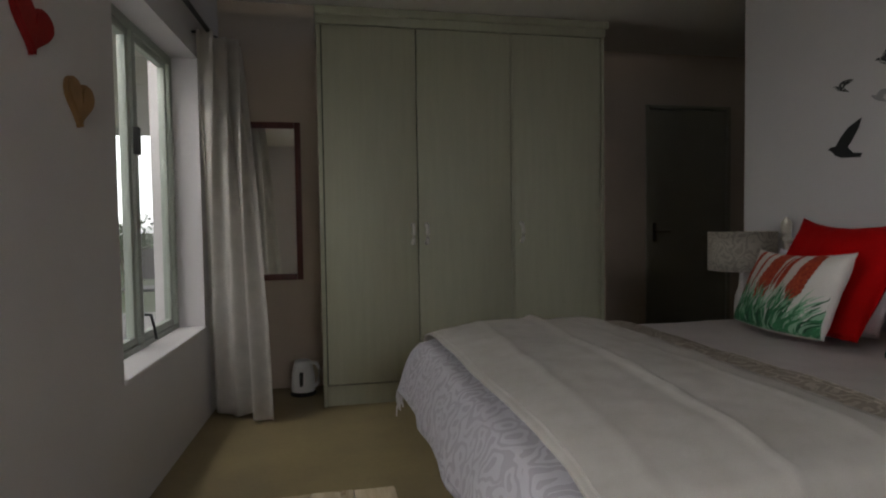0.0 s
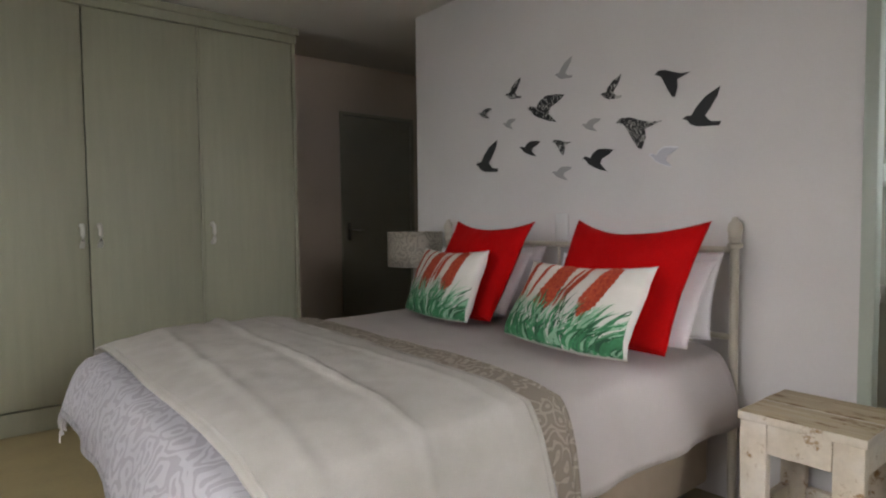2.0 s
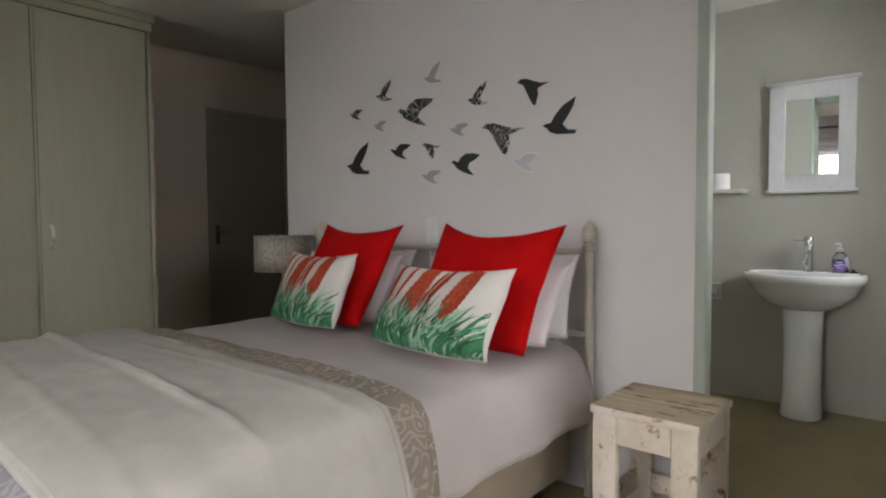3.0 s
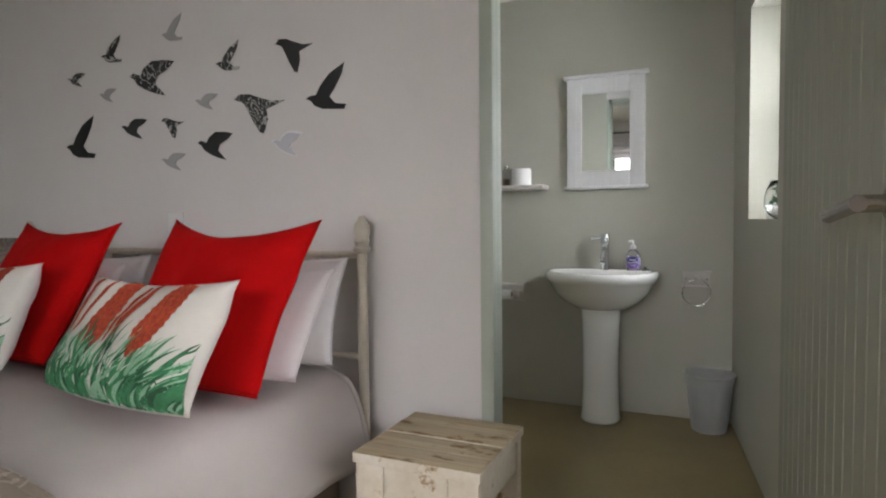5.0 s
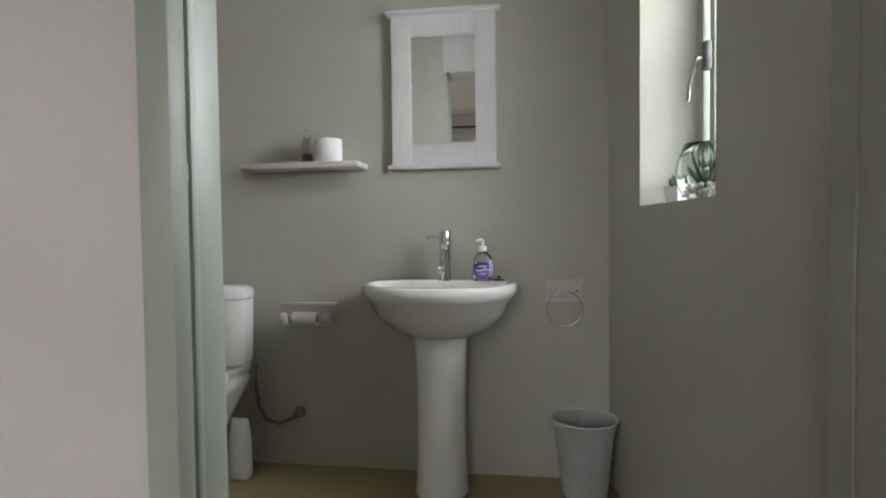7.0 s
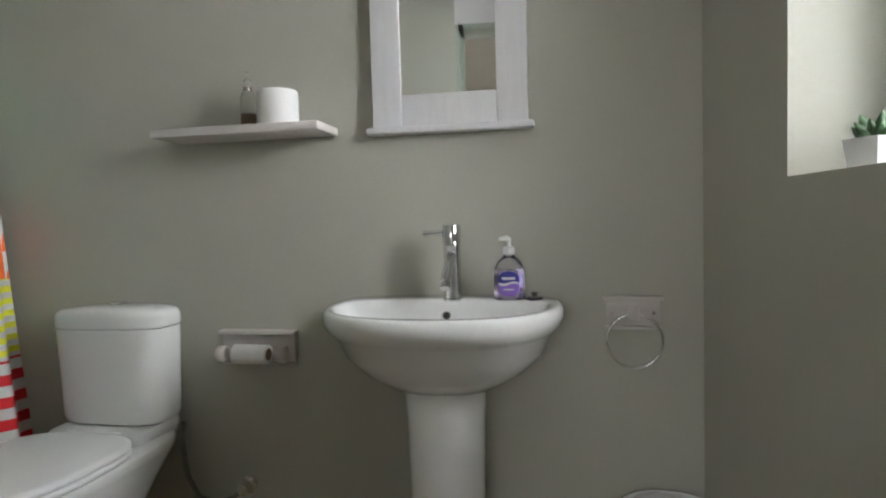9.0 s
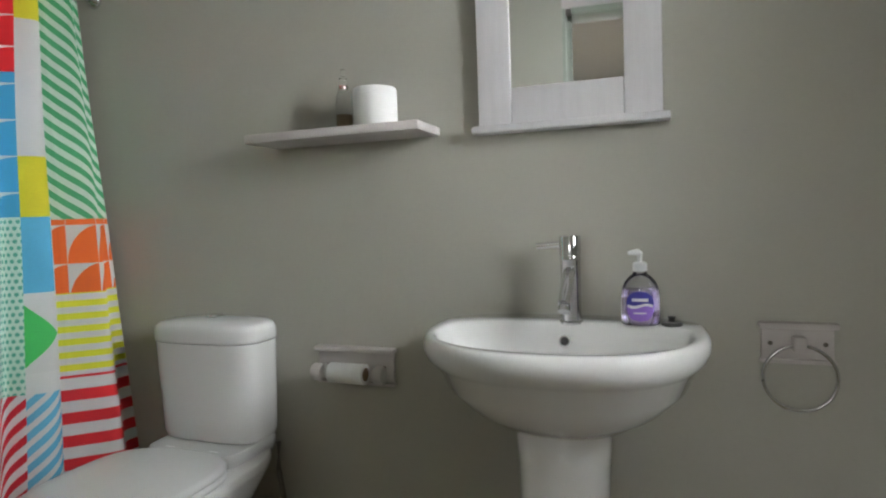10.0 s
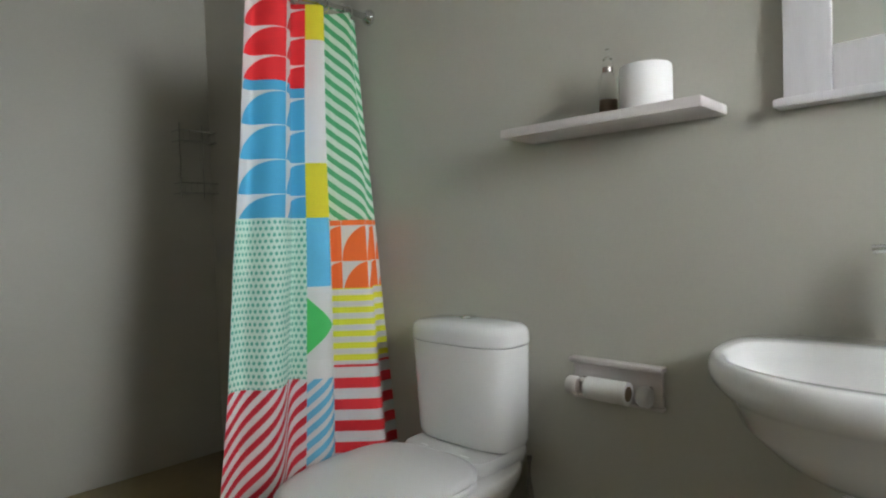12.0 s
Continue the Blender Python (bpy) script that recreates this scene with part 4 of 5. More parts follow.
roll(pose(4.065, 1.232, 1.2275), "toilet_roll", "white toilet paper roll standing on the shelf")
bt = thing("spray_bottle", pose(4.08, 1.325, 1.2275), "small clear spray bottle on the shelf", "bottle")
part("bottle", lathe([(0, 0), (0.018, 0), (0.02, 0.004), (0.02, 0.085), (0.012, 0.1), (0.009, 0.108), (0, 0.108)], 20), M["glass"], bt, smooth=True)
part("liquid", lathe([(0, 0.003), (0.017, 0.003), (0.0175, 0.04), (0, 0.04)], 16), M["card"], bt, "brown speckled liquid", True)
part("cap", lathe([(0, 0.109), (0.01, 0.109), (0.01, 0.13), (0.006, 0.134), (0.005, 0.152), (0, 0.153)], 16), M["glass"], bt, "clear cap", True)
part("neck", lathe([(0.0095, 0.1), (0.0115, 0.1), (0.0115, 0.112), (0.0095, 0.112)], 16), M["steel"], bt, smooth=True)

# basin
bs = thing("pedestal_basin", pose(W, 0.785, 0), "white glazed ceramic pedestal wash basin", "basin")


def ringsheet(rows, seg=64):
    """Loft outlines (half width, depth, z, back gap) into one shell."""
    b = bmesh.new()
    rr = []
    for wy, dx, z, gap in rows:
        ring = []
        for i in range(seg):
            a = 2 * math.pi * i / seg
            cx, sx = math.cos(a), math.sin(a)
            px = -gap - dx * 0.38 - cx * dx * 0.62 * (1 if cx > 0 else 0.0) + (dx * 0.38 * (abs(cx) ** 0.45) if cx < 0 else 0)
            py = wy * math.copysign(abs(sx) ** 0.8, sx)
            ring.append(b.verts.new((px, py, z)))
        rr.append(ring)
    for a, c in zip(rr, rr[1:]):
        for i in range(seg):
            b.faces.new((a[i], a[(i + 1) % seg], c[(i + 1) % seg], c[i]))
    b.faces.new(rr[0][::-1])
    b.faces.new(rr[-1])
    bmesh.ops.recalc_face_normals(b, faces=b.faces)
    return b


bowl = ringsheet([(0.105, 0.21, 0.57, 0.02), (0.15, 0.27, 0.585, 0.015), (0.20, 0.335, 0.62, 0.006), (0.24, 0.38, 0.665, 0.003), (0.258, 0.40, 0.708, 0.002), (0.266, 0.41, 0.716, 0.002), (0.279, 0.425, 0.733, 0.002), (0.283, 0.43, 0.75, 0.002), (0.281, 0.428, 0.764, 0.002), (0.276, 0.423, 0.7705, 0.003), (0.270, 0.416, 0.773, 0.005), (0.254, 0.302, 0.773, 0.094),
    (0.250, 0.296, 0.7715, 0.098), (0.246, 0.29, 0.766, 0.102), (0.238, 0.277, 0.745, 0.110), (0.21, 0.245, 0.70, 0.125), (0.15, 0.18, 0.655, 0.15), (0.05, 0.06, 0.64, 0.21)])
part("bowl", bowl, M["ceramic"], bs, smooth="all")
part("overflow", lathe([(0, 0), (0.011, 0), (0.013, 0.002), (0.013, 0.005), (0, 0.005)], 20, m=pose(-0.118, 0.0, 0.735, 0, -80, 0)), M["chrome"], bs, "chrome overflow ring", True)
part("overflow_hole", lathe([(0, 0), (0.009, 0), (0.009, 0.001), (0, 0.001)], 16, m=pose(-0.1235, 0.0, 0.736, 0, -80, 0)), M["dark"], bs, "dark overflow hole")
part("drain", lathe([(0, 0), (0.026, 0), (0.028, 0.003), (0.02, 0.005), (0, 0.004)], 24, m=Matrix.Translation((-0.24, 0, 0.641))), M["chrome"], bs, "chrome drain", True)
ped = ringsheet([(0.100, 0.178, 0.0, 0.09), (0.102, 0.182, 0.012, 0.09), (0.096, 0.17, 0.04, 0.095), (0.091, 0.16, 0.15, 0.10), (0.090, 0.158, 0.35, 0.10), (0.094, 0.162, 0.50, 0.097), (0.099, 0.168, 0.60, 0.092)], 40)
part("pedestal", ped, M["ceramic"], bs, smooth="all")
part("waste_pipe", tube([(-0.06, -0.06, 0.58), (-0.06, -0.06, 0.3), (-0.06, -0.06, 0.01)], 0.016), M["plastic"], bs, smooth=True)

tp = thing("basin_tap", pose(4.055, 0.775, 0.7695), "chrome mixer tap with a side lever", "tap")
part("body", lathe([(0, 0), (0.026, 0), (0.026, 0.004), (0.0215, 0.007), (0.0215, 0.135), (0.0225, 0.137), (0.0225, 0.142), (0.0215, 0.144), (0.0215, 0.148), (0.023, 0.149), (0.023, 0.186), (0.0215, 0.189), (0, 0.189)], 32), M["chrome"], tp, smooth=True)
part("spout", tube([(0.0, 0, 0.12), (-0.03, 0, 0.105), (-0.075, 0, 0.075), (-0.105, 0, 0.055)], [0.012, 0.013, 0.0125, 0.012], 16), M["chrome"], tp, smooth=True)
part("aerator", lathe([(0, 0), (0.0125, 0), (0.0125, 0.014), (0, 0.014)], 20, m=pose(-0.102, 0, 0.040, 0, 35, 0)), M["chrome"], tp, smooth=True)
part("lever", tube([(0, 0.02, 0.170), (0.0, 0.04, 0.168), (0, 0.072, 0.166)], [0.0075, 0.007, 0.008], 12), M["chrome"], tp, smooth=True)

so = thing("soap_dispenser", pose(4.045, 0.632, 0.7705), "clear pump bottle of lilac liquid soap", "soap bottle")
prof = [(0, 0), (0.034, 0), (0.038, 0.005), (0.039, 0.03), (0.0385, 0.06), (0.036, 0.078), (0.030, 0.092), (0.021, 0.102), (0.014, 0.107), (0.013, 0.112), (0, 0.112)]
part("bottle", lathe(prof, 40, sx=0.62), M["glass"], so, smooth=True)
part("liquid", lathe([(0, 0.003), (0.032, 0.003), (0.036, 0.008), (0.037, 0.03), (0.0365, 0.06), (0.0345, 0.074), (0, 0.0745)], 40, sx=0.60), M["soap"], so, "lilac liquid soap", True)
part("collar", lathe([(0, 0.1125), (0.014, 0.1125), (0.014, 0.128), (0.01, 0.131), (0, 0.131)], 20), M["plastic"], so, smooth=True)
part("pump", tube([(0, 0, 0.13), (0, 0, 0.150), (-0.004, 0.004, 0.152), (-0.012, 0.022, 0.150)], [0.005, 0.006, 0.007, 0.004], 10), M["plastic"], so, smooth=True)
def curved_patch(y0, y1, z0, z1, lift):
    return sheet(lambda u, v: (-0.0243 * math.sqrt(max(0.02, 1 - ((y0 + (y1 - y0) * u) / 0.0395) ** 2)) - lift, y0 + (y1 - y0) * u, z0 + (z1 - z0) * v), 16, 2)
def oval_patch(a, zc, h, v0, v1, lift):
    """A slice of an oval label, wrapped round the bottle; v0 and v1 from -1 to 1, with a wavy cut between slices."""
    def fn(u, v):
        t = v0 + (v1 - v0) * v
        y = a * (2 * u - 1) * max(1 - abs(t) ** 2.6, 0.0) ** 0.38
        z = zc + h * t + 0.0035 * math.sin(u * 2 * math.pi) * max(1 - abs(t) * 2.2, 0)
        return (-0.0243 * math.sqrt(max(0.02, 1 - (y / 0.0395) ** 2)) - lift, y, z)
    return sheet(fn, 20, 12)
lb = part("label", oval_patch(0.026, 0.042, 0.031, -1, 0.05, 0.0012), M["label2"], so, "oval violet label with a navy top", "all")
part("label_band", oval_patch(0.026, 0.042, 0.031, 0.05, 1, 0.0013), M["label"], lb, smooth="all")
part("label_wave", oval_patch(0.0245, 0.042, 0.031, -0.06, 0.12, 0.0018), M["plastic"], lb, smooth="all")
part("label_bar", curved_patch(-0.016, 0.016, 0.0525, 0.0585, 0.0024), M["plastic"], lb)
part("label_bar", curved_patch(-0.012, 0.012, 0.027, 0.030, 0.0022), M["plastic"], lb)
pg = thing("basin_plug", pose(4.04, 0.572, 0.7705), "small black rubber basin plug on the rim", "plug")
part("stopper", lathe([(0, 0), (0.019, 0), (0.022, 0.004), (0.019, 0.009), (0.007, 0.01), (0.006, 0.016), (0.009, 0.02), (0, 0.022)], 20), M["dark"], pg, smooth=True)


def plate(t, w, h):
    part("plate", box(-0.014, -0.001, -w / 2, w / 2, 0, h, 0.003), M["palewood"], t, smooth=True)
    part("lip", box(-0.03, -0.001, -w / 2 - 0.006, w / 2 + 0.006, h + 0.0005, h + 0.012, 0.003), M["palewood"], t, smooth=True)
    part("lip", box(-0.022, -0.001, -w / 2 - 0.003, w / 2 + 0.003, -0.009, -0.0005, 0.003), M["palewood"], t, smooth=True)
    for s in (-1, 1):
        part("screw", lathe([(0, 0), (0.005, 0), (0.004, 0.003), (0, 0.003)], 12, m=pose(-0.0142, s * w * 0.38, h * 0.5, 0, -90, 0)), M["steel"], t)


tr = thing("towel_ring", pose(W, 0.333, 0.695), "chrome towel ring on a pale wooden plate", "towel ring")
plate(tr, 0.13, 0.063)
part("peg", box(-0.045, -0.0145, -0.012, 0.012, 0.018, 0.05, 0.005), M["palewood"], tr, smooth=True)
part("ring", tube([(-0.036, 0.066 * math.sin(a * math.pi / 24), -0.034 + 0.066 * math.cos(a * math.pi / 24)) for a in range(48)], 0.0038, 10, closed=True), M["chrome"], tr, "chrome ring", True)

ph = thing("toilet_paper_holder", pose(W, 1.348, 0.585), "pale wooden toilet paper holder with a thin roll", "paper holder")
plate(ph, 0.22, 0.078)
for s in (-1, 1):
    part("arm", lathe([(0, 0), (0.02, 0), (0.022, 0.004), (0.022, 0.02), (0.018, 0.026), (0, 0.026)], 20, m=pose(-0.055, s * 0.075 - s * 0.0, 0.03, 90 * s, 0, 0) @ Matrix.Translation((0, 0, -0.026))), M["palewood"], ph, smooth=True)
    part("bracket", box(-0.05, -0.0145, s * 0.078 - 0.011, s * 0.078 + 0.011, 0.018, 0.042, 0.004), M["palewood"], ph, smooth=True)
rl = part("roll", lathe([(0.017, -0.05), (0.026, -0.05), (0.026, 0.05), (0.017, 0.05), (0.017, -0.05)], 28, m=pose(-0.055, 0.0, 0.03, 90, 0, 0)), M["paper"], ph, "thin white paper roll", True)
part("core", lathe([(0.0, -0.0505), (0.0165, -0.0505), (0.0165, 0.0505), (0.0, 0.0505)], 20, m=pose(-0.055, 0.0, 0.03, 90, 0, 0)), M["card"], rl)

# toilet
tl = thing("toilet", pose(W, 1.732, 0), "white ceramic close-coupled toilet with closed lid", "toilet")


def rounded(wy, dx, z, x_back, p=5.0, seg=48):
    out = []
    for i in range(seg):
        a = 2 * math.pi * i / seg
        c, s = math.cos(a), math.sin(a)
        k2 = (abs(c) ** p + abs(s) ** p) ** (-1 / p)
        out.append((x_back - dx / 2 - k2 * c * dx / 2, wy * k2 * s, z))
    return out


def loft(rings):
    b = bmesh.new()
    rr = [[b.verts.new(p) for p in r] for r in rings]
    n = len(rr[0])
    for a, c in zip(rr, rr[1:]):
        for i in range(n):
            b.faces.new((a[i], a[(i + 1) % n], c[(i + 1) % n], c[i]))
    b.faces.new(rr[0][::-1]), b.faces.new(rr[-1])
    bmesh.ops.recalc_face_normals(b, faces=b.faces)
    return b


part("cistern", loft([rounded(0.138, 0.13, 0.433, -0.02, 4.0), rounded(0.150, 0.145, 0.438, -0.014, 4.0), rounded(0.157, 0.153, 0.455, -0.011, 4.0), rounded(0.162, 0.160, 0.56, -0.009, 3.6), rounded(0.169, 0.168, 0.698, -0.007, 3.4)]), M["ceramic"], tl, smooth=True)
lid = part("cistern_lid", loft([rounded(0.166, 0.165, 0.6985, -0.008, 3.4), rounded(0.170, 0.170, 0.7015, -0.006, 3.4), rounded(0.171, 0.172, 0.706, -0.005, 3.4), rounded(0.170, 0.171, 0.730, -0.006, 3.4), rounded(0.165, 0.166, 0.742, -0.009, 3.4), rounded(0.150, 0.150, 0.751, -0.017, 3.2), rounded(0.10, 0.09, 0.757, -0.046, 2.6), rounded(0.03, 0.03, 0.759, -0.075, 2.2)]), M["ceramic"], tl, smooth="all")
part("flush_button", lathe([(0, 0), (0.024, 0), (0.024, 0.004), (0.02, 0.008), (0, 0.009)], 24, m=Matrix.Translation((-0.09, 0, 0.757))), M["chrome"], lid, "chrome flush button", True)


def egg(wy, x0, x1, z, seg=48):
    """Seat outline: straight at the back (x1), round at the front (x0)."""
    out = []
    for i in range(seg):
        a = 2 * math.pi * i / seg
        c, s = math.cos(a), math.sin(a)
        mid = x1 + (x0 - x1) * 0.42
        px = mid + (x0 - mid) * c if c > 0 else mid + (x1 - mid) * min(1, (abs(c) ** 0.5))
        out.append((px, wy * math.copysign(abs(s) ** 0.85, s), z))
    return out


part("bowl", loft([egg(0.10, -0.56, -0.14, 0.0), egg(0.102, -0.57, -0.13, 0.01), egg(0.095, -0.55, -0.14, 0.10), egg(0.11, -0.57, -0.12, 0.2), egg(0.15, -0.615, -0.06, 0.30), egg(0.178, -0.645, -0.01, 0.37), egg(0.182, -0.65, -0.01, 0.392), egg(0.175, -0.642, -0.015, 0.40)]), M["ceramic"], tl, smooth="all")
part("seat", loft([egg(0.180, -0.655, -0.215, 0.403), egg(0.186, -0.66, -0.21, 0.407), egg(0.186, -0.66, -0.21, 0.415), egg(0.181, -0.655, -0.215, 0.419)]), M["plastic"], tl, smooth="all")
part("lid", loft([egg(0.181, -0.655, -0.215, 0.421), egg(0.187, -0.662, -0.21, 0.425), egg(0.186, -0.66, -0.21, 0.434), egg(0.17, -0.635, -0.225, 0.440), egg(0.08, -0.5, -0.3, 0.443)]), M["plastic"], tl, "closed white toilet lid", "all")
for s in (-1, 1):
    part("hinge", lathe([(0, -0.014), (0.011, -0.014), (0.011, 0.014), (0, 0.014)], 14, m=pose(-0.2, s * 0.07, 0.422, 90)), M["plastic"], tl, smooth=True)
part("coupling", loft([rounded(0.10, 0.20, 0.33, -0.02, 6), rounded(0.135, 0.215, 0.385, -0.012, 6), rounded(0.145, 0.222, 0.412, -0.010, 6), rounded(0.145, 0.222, 0.426, -0.010, 6), rounded(0.140, 0.216, 0.4325, -0.012, 6)]), M["ceramic"], tl, smooth=True)

hs = thing("water_hose", pose(0, 0, 0), "flexible braided water hose from wall valve to cistern", "hose")
part("hose", tube([(4.05, 1.545, 0.43), (4.045, 1.545, 0.36), (4.055, 1.54, 0.27), (4.07, 1.52, 0.21), (4.085, 1.47, 0.185), (4.10, 1.43, 0.20), (4.11, 1.405, 0.218)], 0.007, 10), M["hose"], hs, smooth=True)
part("valve", lathe([(0, 0), (0.024, 0), (0.026, 0.006), (0.02, 0.012), (0.014, 0.03), (0.016, 0.045), (0, 0.048)], 20, m=pose(4.138, 1.40, 0.222, 0, -90, 0)), M["steel"], hs, "steel wall valve", True)

pk = thing("paper_packet", pose(4.02, 1.585, 0), "white plastic packet standing beside the toilet", "packet")
part("packet", loft([rounded(0.035, 0.07, 0.0, 0, 3), rounded(0.04, 0.08, 0.02, 0.003, 3), rounded(0.037, 0.075, 0.16, 0.002, 3), rounded(0.032, 0.055, 0.215, -0.008, 3), rounded(0.034, 0.015, 0.235, -0.03, 3)]), M["plastic"], pk, smooth="all")

# bin
bn = thing("waste_bin", pose(4.005, 0.268, 0), "white enamelled tin waste bin with dented sides", "bin")
n = 48
def binside(u, v):
    a = 2 * math.pi * u
    dent = 0.004 * max(0, math.sin(a * 6)) * (1 if 0.25 < v < 0.85 else 0)
    r = 0.080 + 0.032 * v + (0.005 if v > 0.9 else 0) - dent
    return (r * math.cos(a), r * math.sin(a), 0.005 + 0.272 * v)
part("wall", sheet(binside, 72, 16, 0.0015), M["tin"], bn, smooth="all")
part("base", lathe([(0, 0.004), (0.077, 0.004), (0.078, 0), (0.079, 0.01), (0.0, 0.008)], 40), M["tin"], bn, smooth=True)
part("rim", tube([(0.117 * math.cos(2 * math.pi * i / n), 0.117 * math.sin(2 * math.pi * i / n), 0.279) for i in range(n)], 0.004, 8, closed=True), M["tin"], bn, smooth=True)

# plants on the bathroom sill
def spiky(b, n, ln, wd2, up, seed, m):
    rnd = random.Random(seed)
    for i in range(n):
        a = i * 2.4 + rnd.uniform(-0.2, 0.2)
        e = up * (0.35 + 0.65 * i / n)
        d = Vector((math.cos(a) * math.cos(e), math.sin(a) * math.cos(e), math.sin(e)))
        l2 = ln * rnd.uniform(0.8, 1.1)
        p = [m @ (d * l2 * t + Vector((0, 0, 0.2 * l2 * t * t))) for t in (0, 0.4, 0.75, 1.0)]
        tube(p, [wd2 * 0.7, wd2, wd2 * 0.6, wd2 * 0.08], 6, bm=b)


tg = thing("glass_terrarium", SOUTH @ pose(0.745, 0.075, 1.0305), "round clear glass bowl with white pebbles and a succulent", "planter")
part("bowl", lathe([(0, 0), (0.038, 0), (0.062, 0.02), (0.074, 0.055), (0.07, 0.10), (0.052, 0.142), (0.050, 0.142), (0.068, 0.10), (0.072, 0.055), (0.060, 0.022), (0.037, 0.003), (0, 0.003)], 40), M["glass"], tg, smooth="all")
pb = bmesh.new()
rnd = random.Random(5)
for i in range(70):
    a, r = rnd.uniform(0, 6.28), 0.052 * math.sqrt(rnd.random())
    e = bmesh.new()
    bmesh.ops.create_icosphere(e, subdivisions=1, radius=rnd.uniform(0.005, 0.009))
    bmesh.ops.translate(e, verts=e.verts, vec=(r * math.cos(a), r * math.sin(a), 0.012 + rnd.uniform(0, 0.028)))
    join(pb, e)
tagged(part("pebbles", pb, M["pebble"], tg, "white pebbles", "all"), kind="stuff")
b = bmesh.new()
spiky(b, 22, 0.075, 0.007, 1.35, 3, Matrix.Translation((0, 0, 0.035)))
part("succulent", b, M["succulent"], tg, "spiky dark green succulent", "all")
pt = thing("potted_succulent", SOUTH @ pose(0.515, 0.085, 1.0305, 0, 0, 20), "green succulent in a square white pot", "plant")
part("pot", loft([[(x * 0.024, y * 0.024, 0) for x, y in ((-1, -1), (1, -1), (1, 1), (-1, 1))], [(x * 0.03, y * 0.03, 0.05) for x, y in ((-1, -1), (1, -1), (1, 1), (-1, 1))], [(x * 0.026, y * 0.026, 0.05) for x, y in ((-1, -1), (1, -1), (1, 1), (-1, 1))], [(x * 0.024, y * 0.024, 0.04) for x, y in ((-1, -1), (1, -1), (1, 1), (-1, 1))]]), M["plastic"], pt)
b = bmesh.new()
spiky(b, 14, 0.045, 0.011, 1.2, 8, Matrix.Translation((0, 0, 0.04)))
part("leaves", b, M["succulent"], pt, "pointed green leaves", "all")

# ---- shower ----
sr = thing("shower_rod", pose(0, 2.20, 1.70), "chrome shower curtain rod", "shower rod")
part("pole", tube([(4.138, 0, 0), (2.6, 0, 0)], 0.0105, 12), M["chrome"], sr, smooth=True)
part("flange", lathe([(0, 0), (0.026, 0), (0.024, 0.01), (0.013, 0.022), (0, 0.022)], 20, m=pose(4.139, 0, 0, 0, -90, 0)), M["chrome"], sr, smooth=True)
sc = thing("shower_curtain", pose(0, 0, 0), "patchwork shower curtain in bright colours drawn to the wall", "shower curtain")
# u: 0 at the outer edge, 1 at the wall side; columns of patches with their colours by height
CW, CZ0, CZ1 = 0.95, 0.14, 1.685
TOPS = ((0.0, 3.70), (0.42, 3.90), (0.66, 3.985), (1.0, 4.085))
BOTS = ((0.0, 3.52), (0.44, 3.78), (0.64, 3.885), (1.0, 4.125))


def along(tab, u):
    for (a, x), (c, y) in zip(tab, tab[1:]):
        if u <= c:
            return x + (y - x) * (u - a) / (c - a)
    return tab[-1][1]


def curt(u, v):
    k2 = v ** 0.8
    x = along(BOTS, u) * (1 - k2) + along(TOPS, u) * k2
    amp = 0.044 * (1.15 - 0.35 * v)
    y = 2.20 + amp * math.sin(u * 2 * math.pi * 3.2 + 0.6) * (0.5 + 0.5 * math.sin(u * 3.1)) + 0.10 * (max(0, u - 0.42) * max(0, 0.70 - u)) * 20 * (0.6) + 0.01 * wob(u, v, 0, 3) - 0.05 * (1 - v) * (1 - u) - 0.13 * (1 - v) * u
    return Vector((x + 0.008 * math.sin(u * 25 + v), y, CZ0 + (CZ1 - CZ0) * v))


keys = list(C)
LEFT = ((0.000, "yellow"), (0.02, "red_diag"), (0.285, "mint_dot"), (0.585, "blue_round"), (0.835, "red_round"), (1.1, "red_round"))
MID = ((0.0, "blue_diag"), (0.285, "white"), (0.32, "green_tri"), (0.445, "white"), (0.455, "cyan"), (0.585, "yellow"), (0.69, "white"), (0.93, "yellow"), (1.1, "yellow"))
RIGHT = ((0.0, "red_bar"), (0.295, "yellow_bar"), (0.445, "orange"), (0.58, "green_diag"), (1.1, "green_diag"))
NU, NV = 170, 200
b = sheet(curt, NU, NV, 0, (CW, CZ1 - CZ0))
b.faces.ensure_lookup_table()
for i in range(NU):
    for j in range(NV):
        u, v = (i + 0.5) / NU, (j + 0.5) / NV
        tab = LEFT if u < 0.43 else MID if u < 0.645 else RIGHT
        name = [q for z, q in tab if z <= v][-1]
        w = (u - 0.43) / 0.215
        if tab is MID:
            if name == "cyan" and w > 0.5:
                name = "white"
            if name == "yellow" and v < 0.9 and w > 0.55 and v > 0.635:
                name = "white"
        b.faces[i * NV + j].material_index = keys.index(name)
part("cloth", b, [C[q] for q in keys], sc, smooth="all")
for i in range(7):
    u = (i + 0.5) / 7
    p = curt(u, 1.0)
    part("hook", tube([(p.x, 2.20 + 0.016 * math.cos(a * math.pi / 8), 1.698 + 0.02 * math.sin(a * math.pi / 8)) for a in range(16)], 0.002, 6, closed=True), M["chrome"], sc)
rk = thing("shower_rack", pose(4.045, 3.37, 0) @ Matrix.Diagonal((0.8, 0.8, 1, 1)), "chrome wire corner rack on the shower wall", "shower rack")
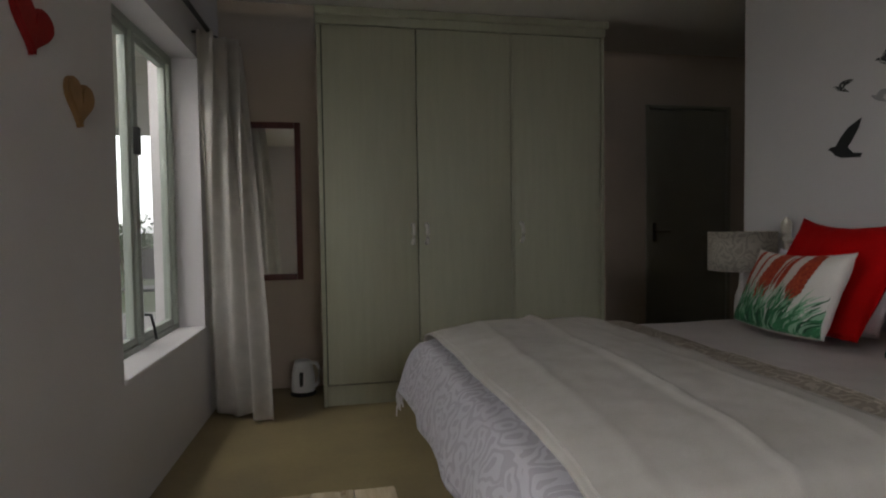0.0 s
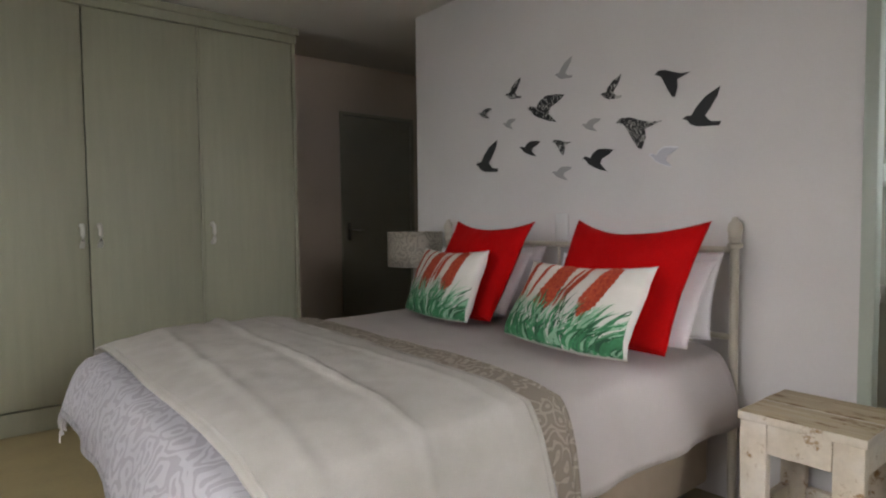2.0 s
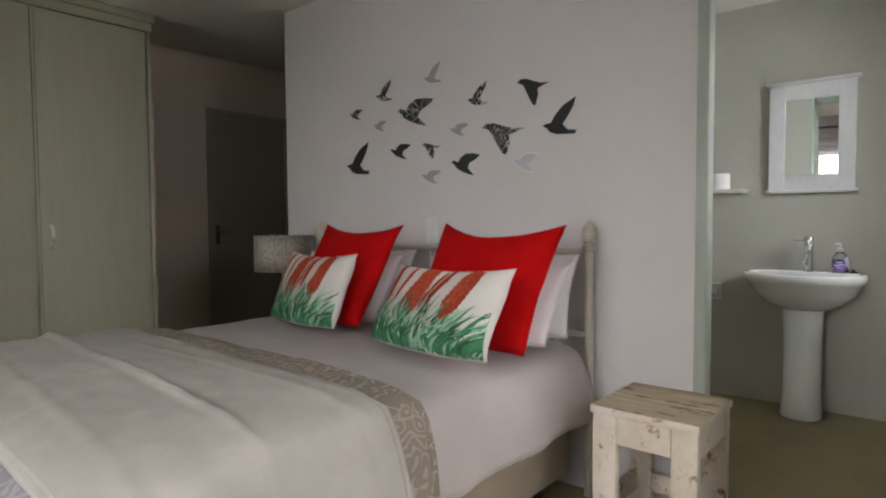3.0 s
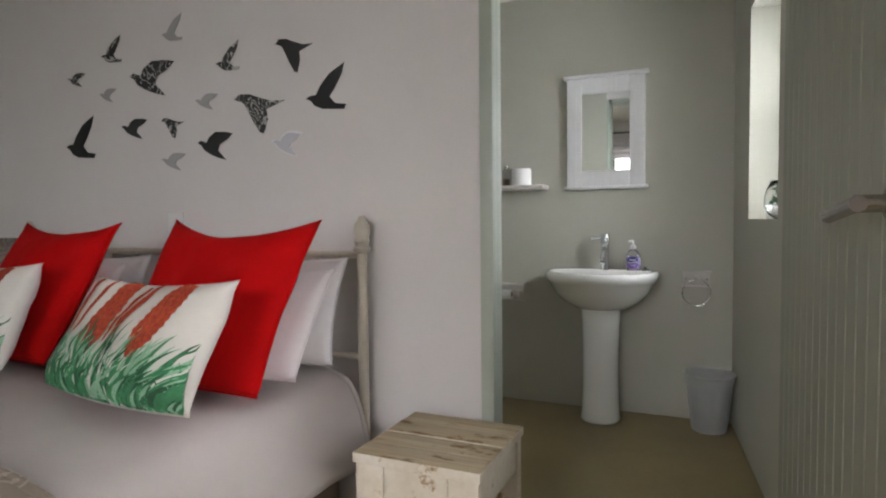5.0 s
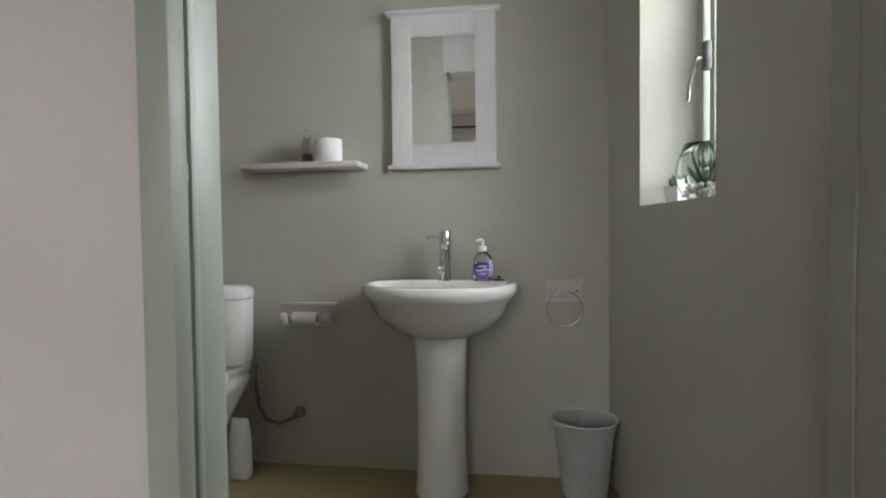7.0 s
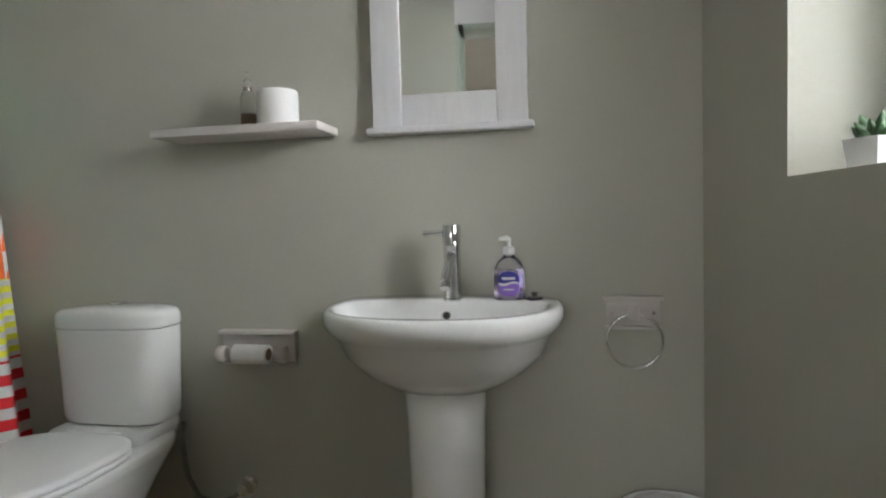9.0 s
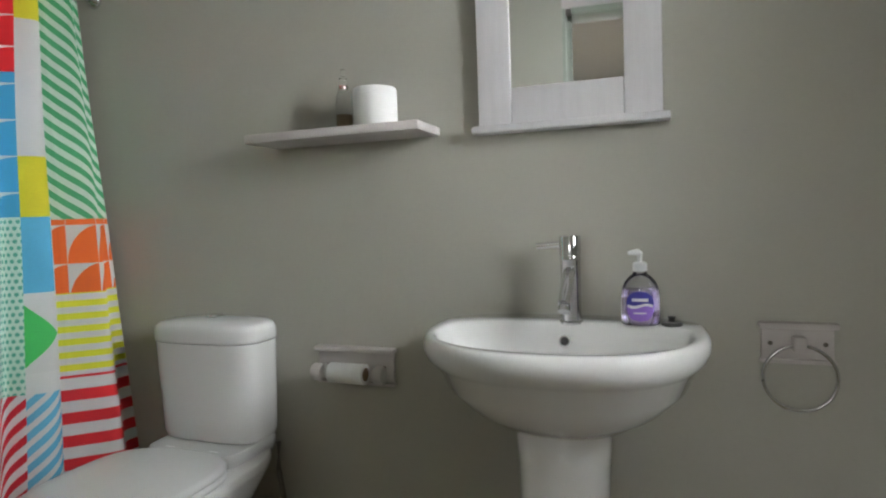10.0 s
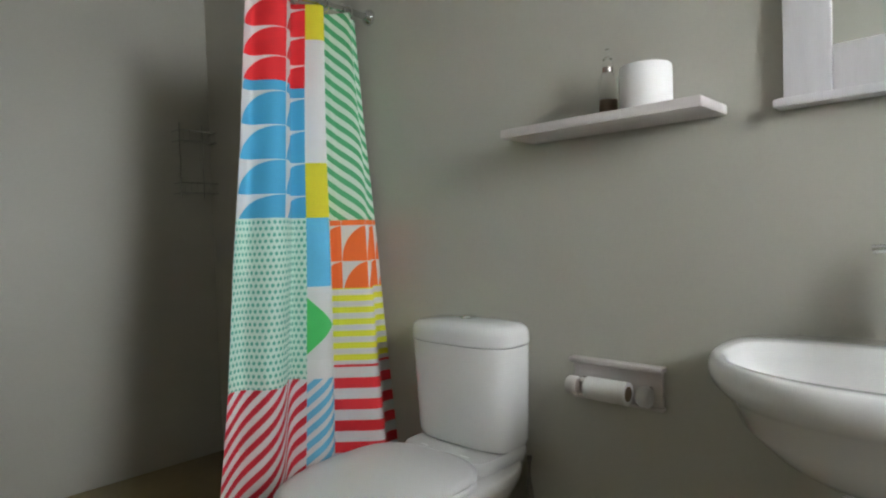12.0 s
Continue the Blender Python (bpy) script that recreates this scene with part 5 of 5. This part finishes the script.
for z in (1.20, 1.43):
    part("basket", tube([(-0.10, -0.002, z), (-0.10, -0.10, z), (0.11, -0.10, z), (0.11, -0.002, z)], 0.003, 8), M["chrome"], rk)
    part("basket_rim", tube([(-0.10, -0.002, z + 0.045), (-0.10, -0.10, z + 0.045), (0.11, -0.10, z + 0.045), (0.11, -0.002, z + 0.045)], 0.003, 8), M["chrome"], rk)
    for i in range(6):
        part("wire", tube([(-0.08 + i * 0.035, -0.002, z), (-0.08 + i * 0.035, -0.10, z), (-0.08 + i * 0.035, -0.10, z + 0.045)], 0.0015, 6), M["chrome"], rk)
for x in (-0.06, 0.07):
    part("upright", tube([(x, -0.004, 1.18), (x, -0.004, 1.52)], 0.003, 8), M["chrome"], rk)

# ---- outside ----
tagged(part("backdrop", box(-62, -60, -90, 160, -0.29, 60), glow("bright_haze", (1.0, 1.0, 1.0), 2.2)), "bright overcast horizon haze", "sky", kind="structure")
tagged(part("backdrop_north", box(-60, 60, 158, 160, -0.29, 60), glow("bright_sky_haze", (1.0, 1.0, 1.0), 3.5)), "bright overcast sky beyond the garden", "sky", kind="structure")
tagged(part("ground", box(-400, 400, -400, 400, -0.4, -0.30), M["lawn"]), "green lawn around the house", "ground", kind="structure")
tagged(part("veranda_floor", box(-4.2, -0.95, -4, 9, -0.299, -0.08, 0.01), M["paving"]), "pale paved veranda floor", "paving", kind="structure")
vc = thing("veranda_roof", pose(0, 0, 0), "white boarded veranda roof", "roof", kind="structure")
for i in range(30):
    part("roof_board", box(-3.0, -0.95, -4 + i * 0.433, -4 + (i + 1) * 0.433 - 0.012, 2.28, 2.31), M["veranda"], vc)
for y in (1.0, 5.6):
    p = tagged(part("veranda_post", box(-4.1, -3.95, y, y + 0.15, -0.08, 2.279, 0.01), M["veranda"]), "white square veranda post", "post", "veranda posts")


def bush(x, y, h, seed, label):
    t = thing("bush", pose(x, y, -0.3), label, "bush", "bushes in the garden")
    rnd = random.Random(seed)
    tb, lv = bmesh.new(), bmesh.new()
    for i in range(7):
        a, e = rnd.uniform(0, 6.28), rnd.uniform(0.9, 1.5)
        tip = Vector((math.cos(a) * math.cos(e), math.sin(a) * math.cos(e), math.sin(e))) * h * 0.8
        tube([(0, 0, 0), tip * 0.5 + Vector((0, 0, 0.05)), tip], [0.05, 0.03, 0.01], 6, bm=tb)
        for k2 in range(170):
            c = tip * rnd.uniform(0.45, 1.1) + Vector((rnd.gauss(0, 0.28), rnd.gauss(0, 0.28), rnd.gauss(0, 0.22))) * h * 0.5
            q = Euler((rnd.uniform(0, 6), rnd.uniform(0, 6), rnd.uniform(0, 6))).to_matrix()
            s = rnd.uniform(0.05, 0.1)
            lv.faces.new([lv.verts.new(c + q @ Vector(w)) for w in ((-s, 0, 0), (0, -s * 0.4, 0.01), (s, 0, 0), (0, s * 0.4, 0.01))])
    part("branches", tb, M["bark"], t)
    tagged(part("leaves", lv, M["leafs"], t), kind="stuff")


for i, (x, y, h) in enumerate(((-7.5, 11.0, 1.5), (-9.5, 14.5, 2.0), (-7.0, 16, 1.7), (-11, 19, 2.2), (-6.0, 21, 1.8), (-13, 12, 1.9))):
    bush(x, y, h, i, "loose green garden bush")
ch = thing("veranda_chair", pose(-1.9, 7.2, -0.08), "dark metal chair standing on the veranda", "chair")
for x, y in ((0, 0), (0.42, 0), (0, 0.42), (0.42, 0.42)):
    part("leg", tube([(x, y, 0), (x, y, 0.45)], 0.012, 8), M["black"], ch)
part("seat", box(-0.02, 0.44, -0.02, 0.44, 0.45, 0.48, 0.01), M["black"], ch)
part("backrest", box(-0.02, 0.44, 0.40, 0.43, 0.55, 0.9, 0.01), M["black"], ch)
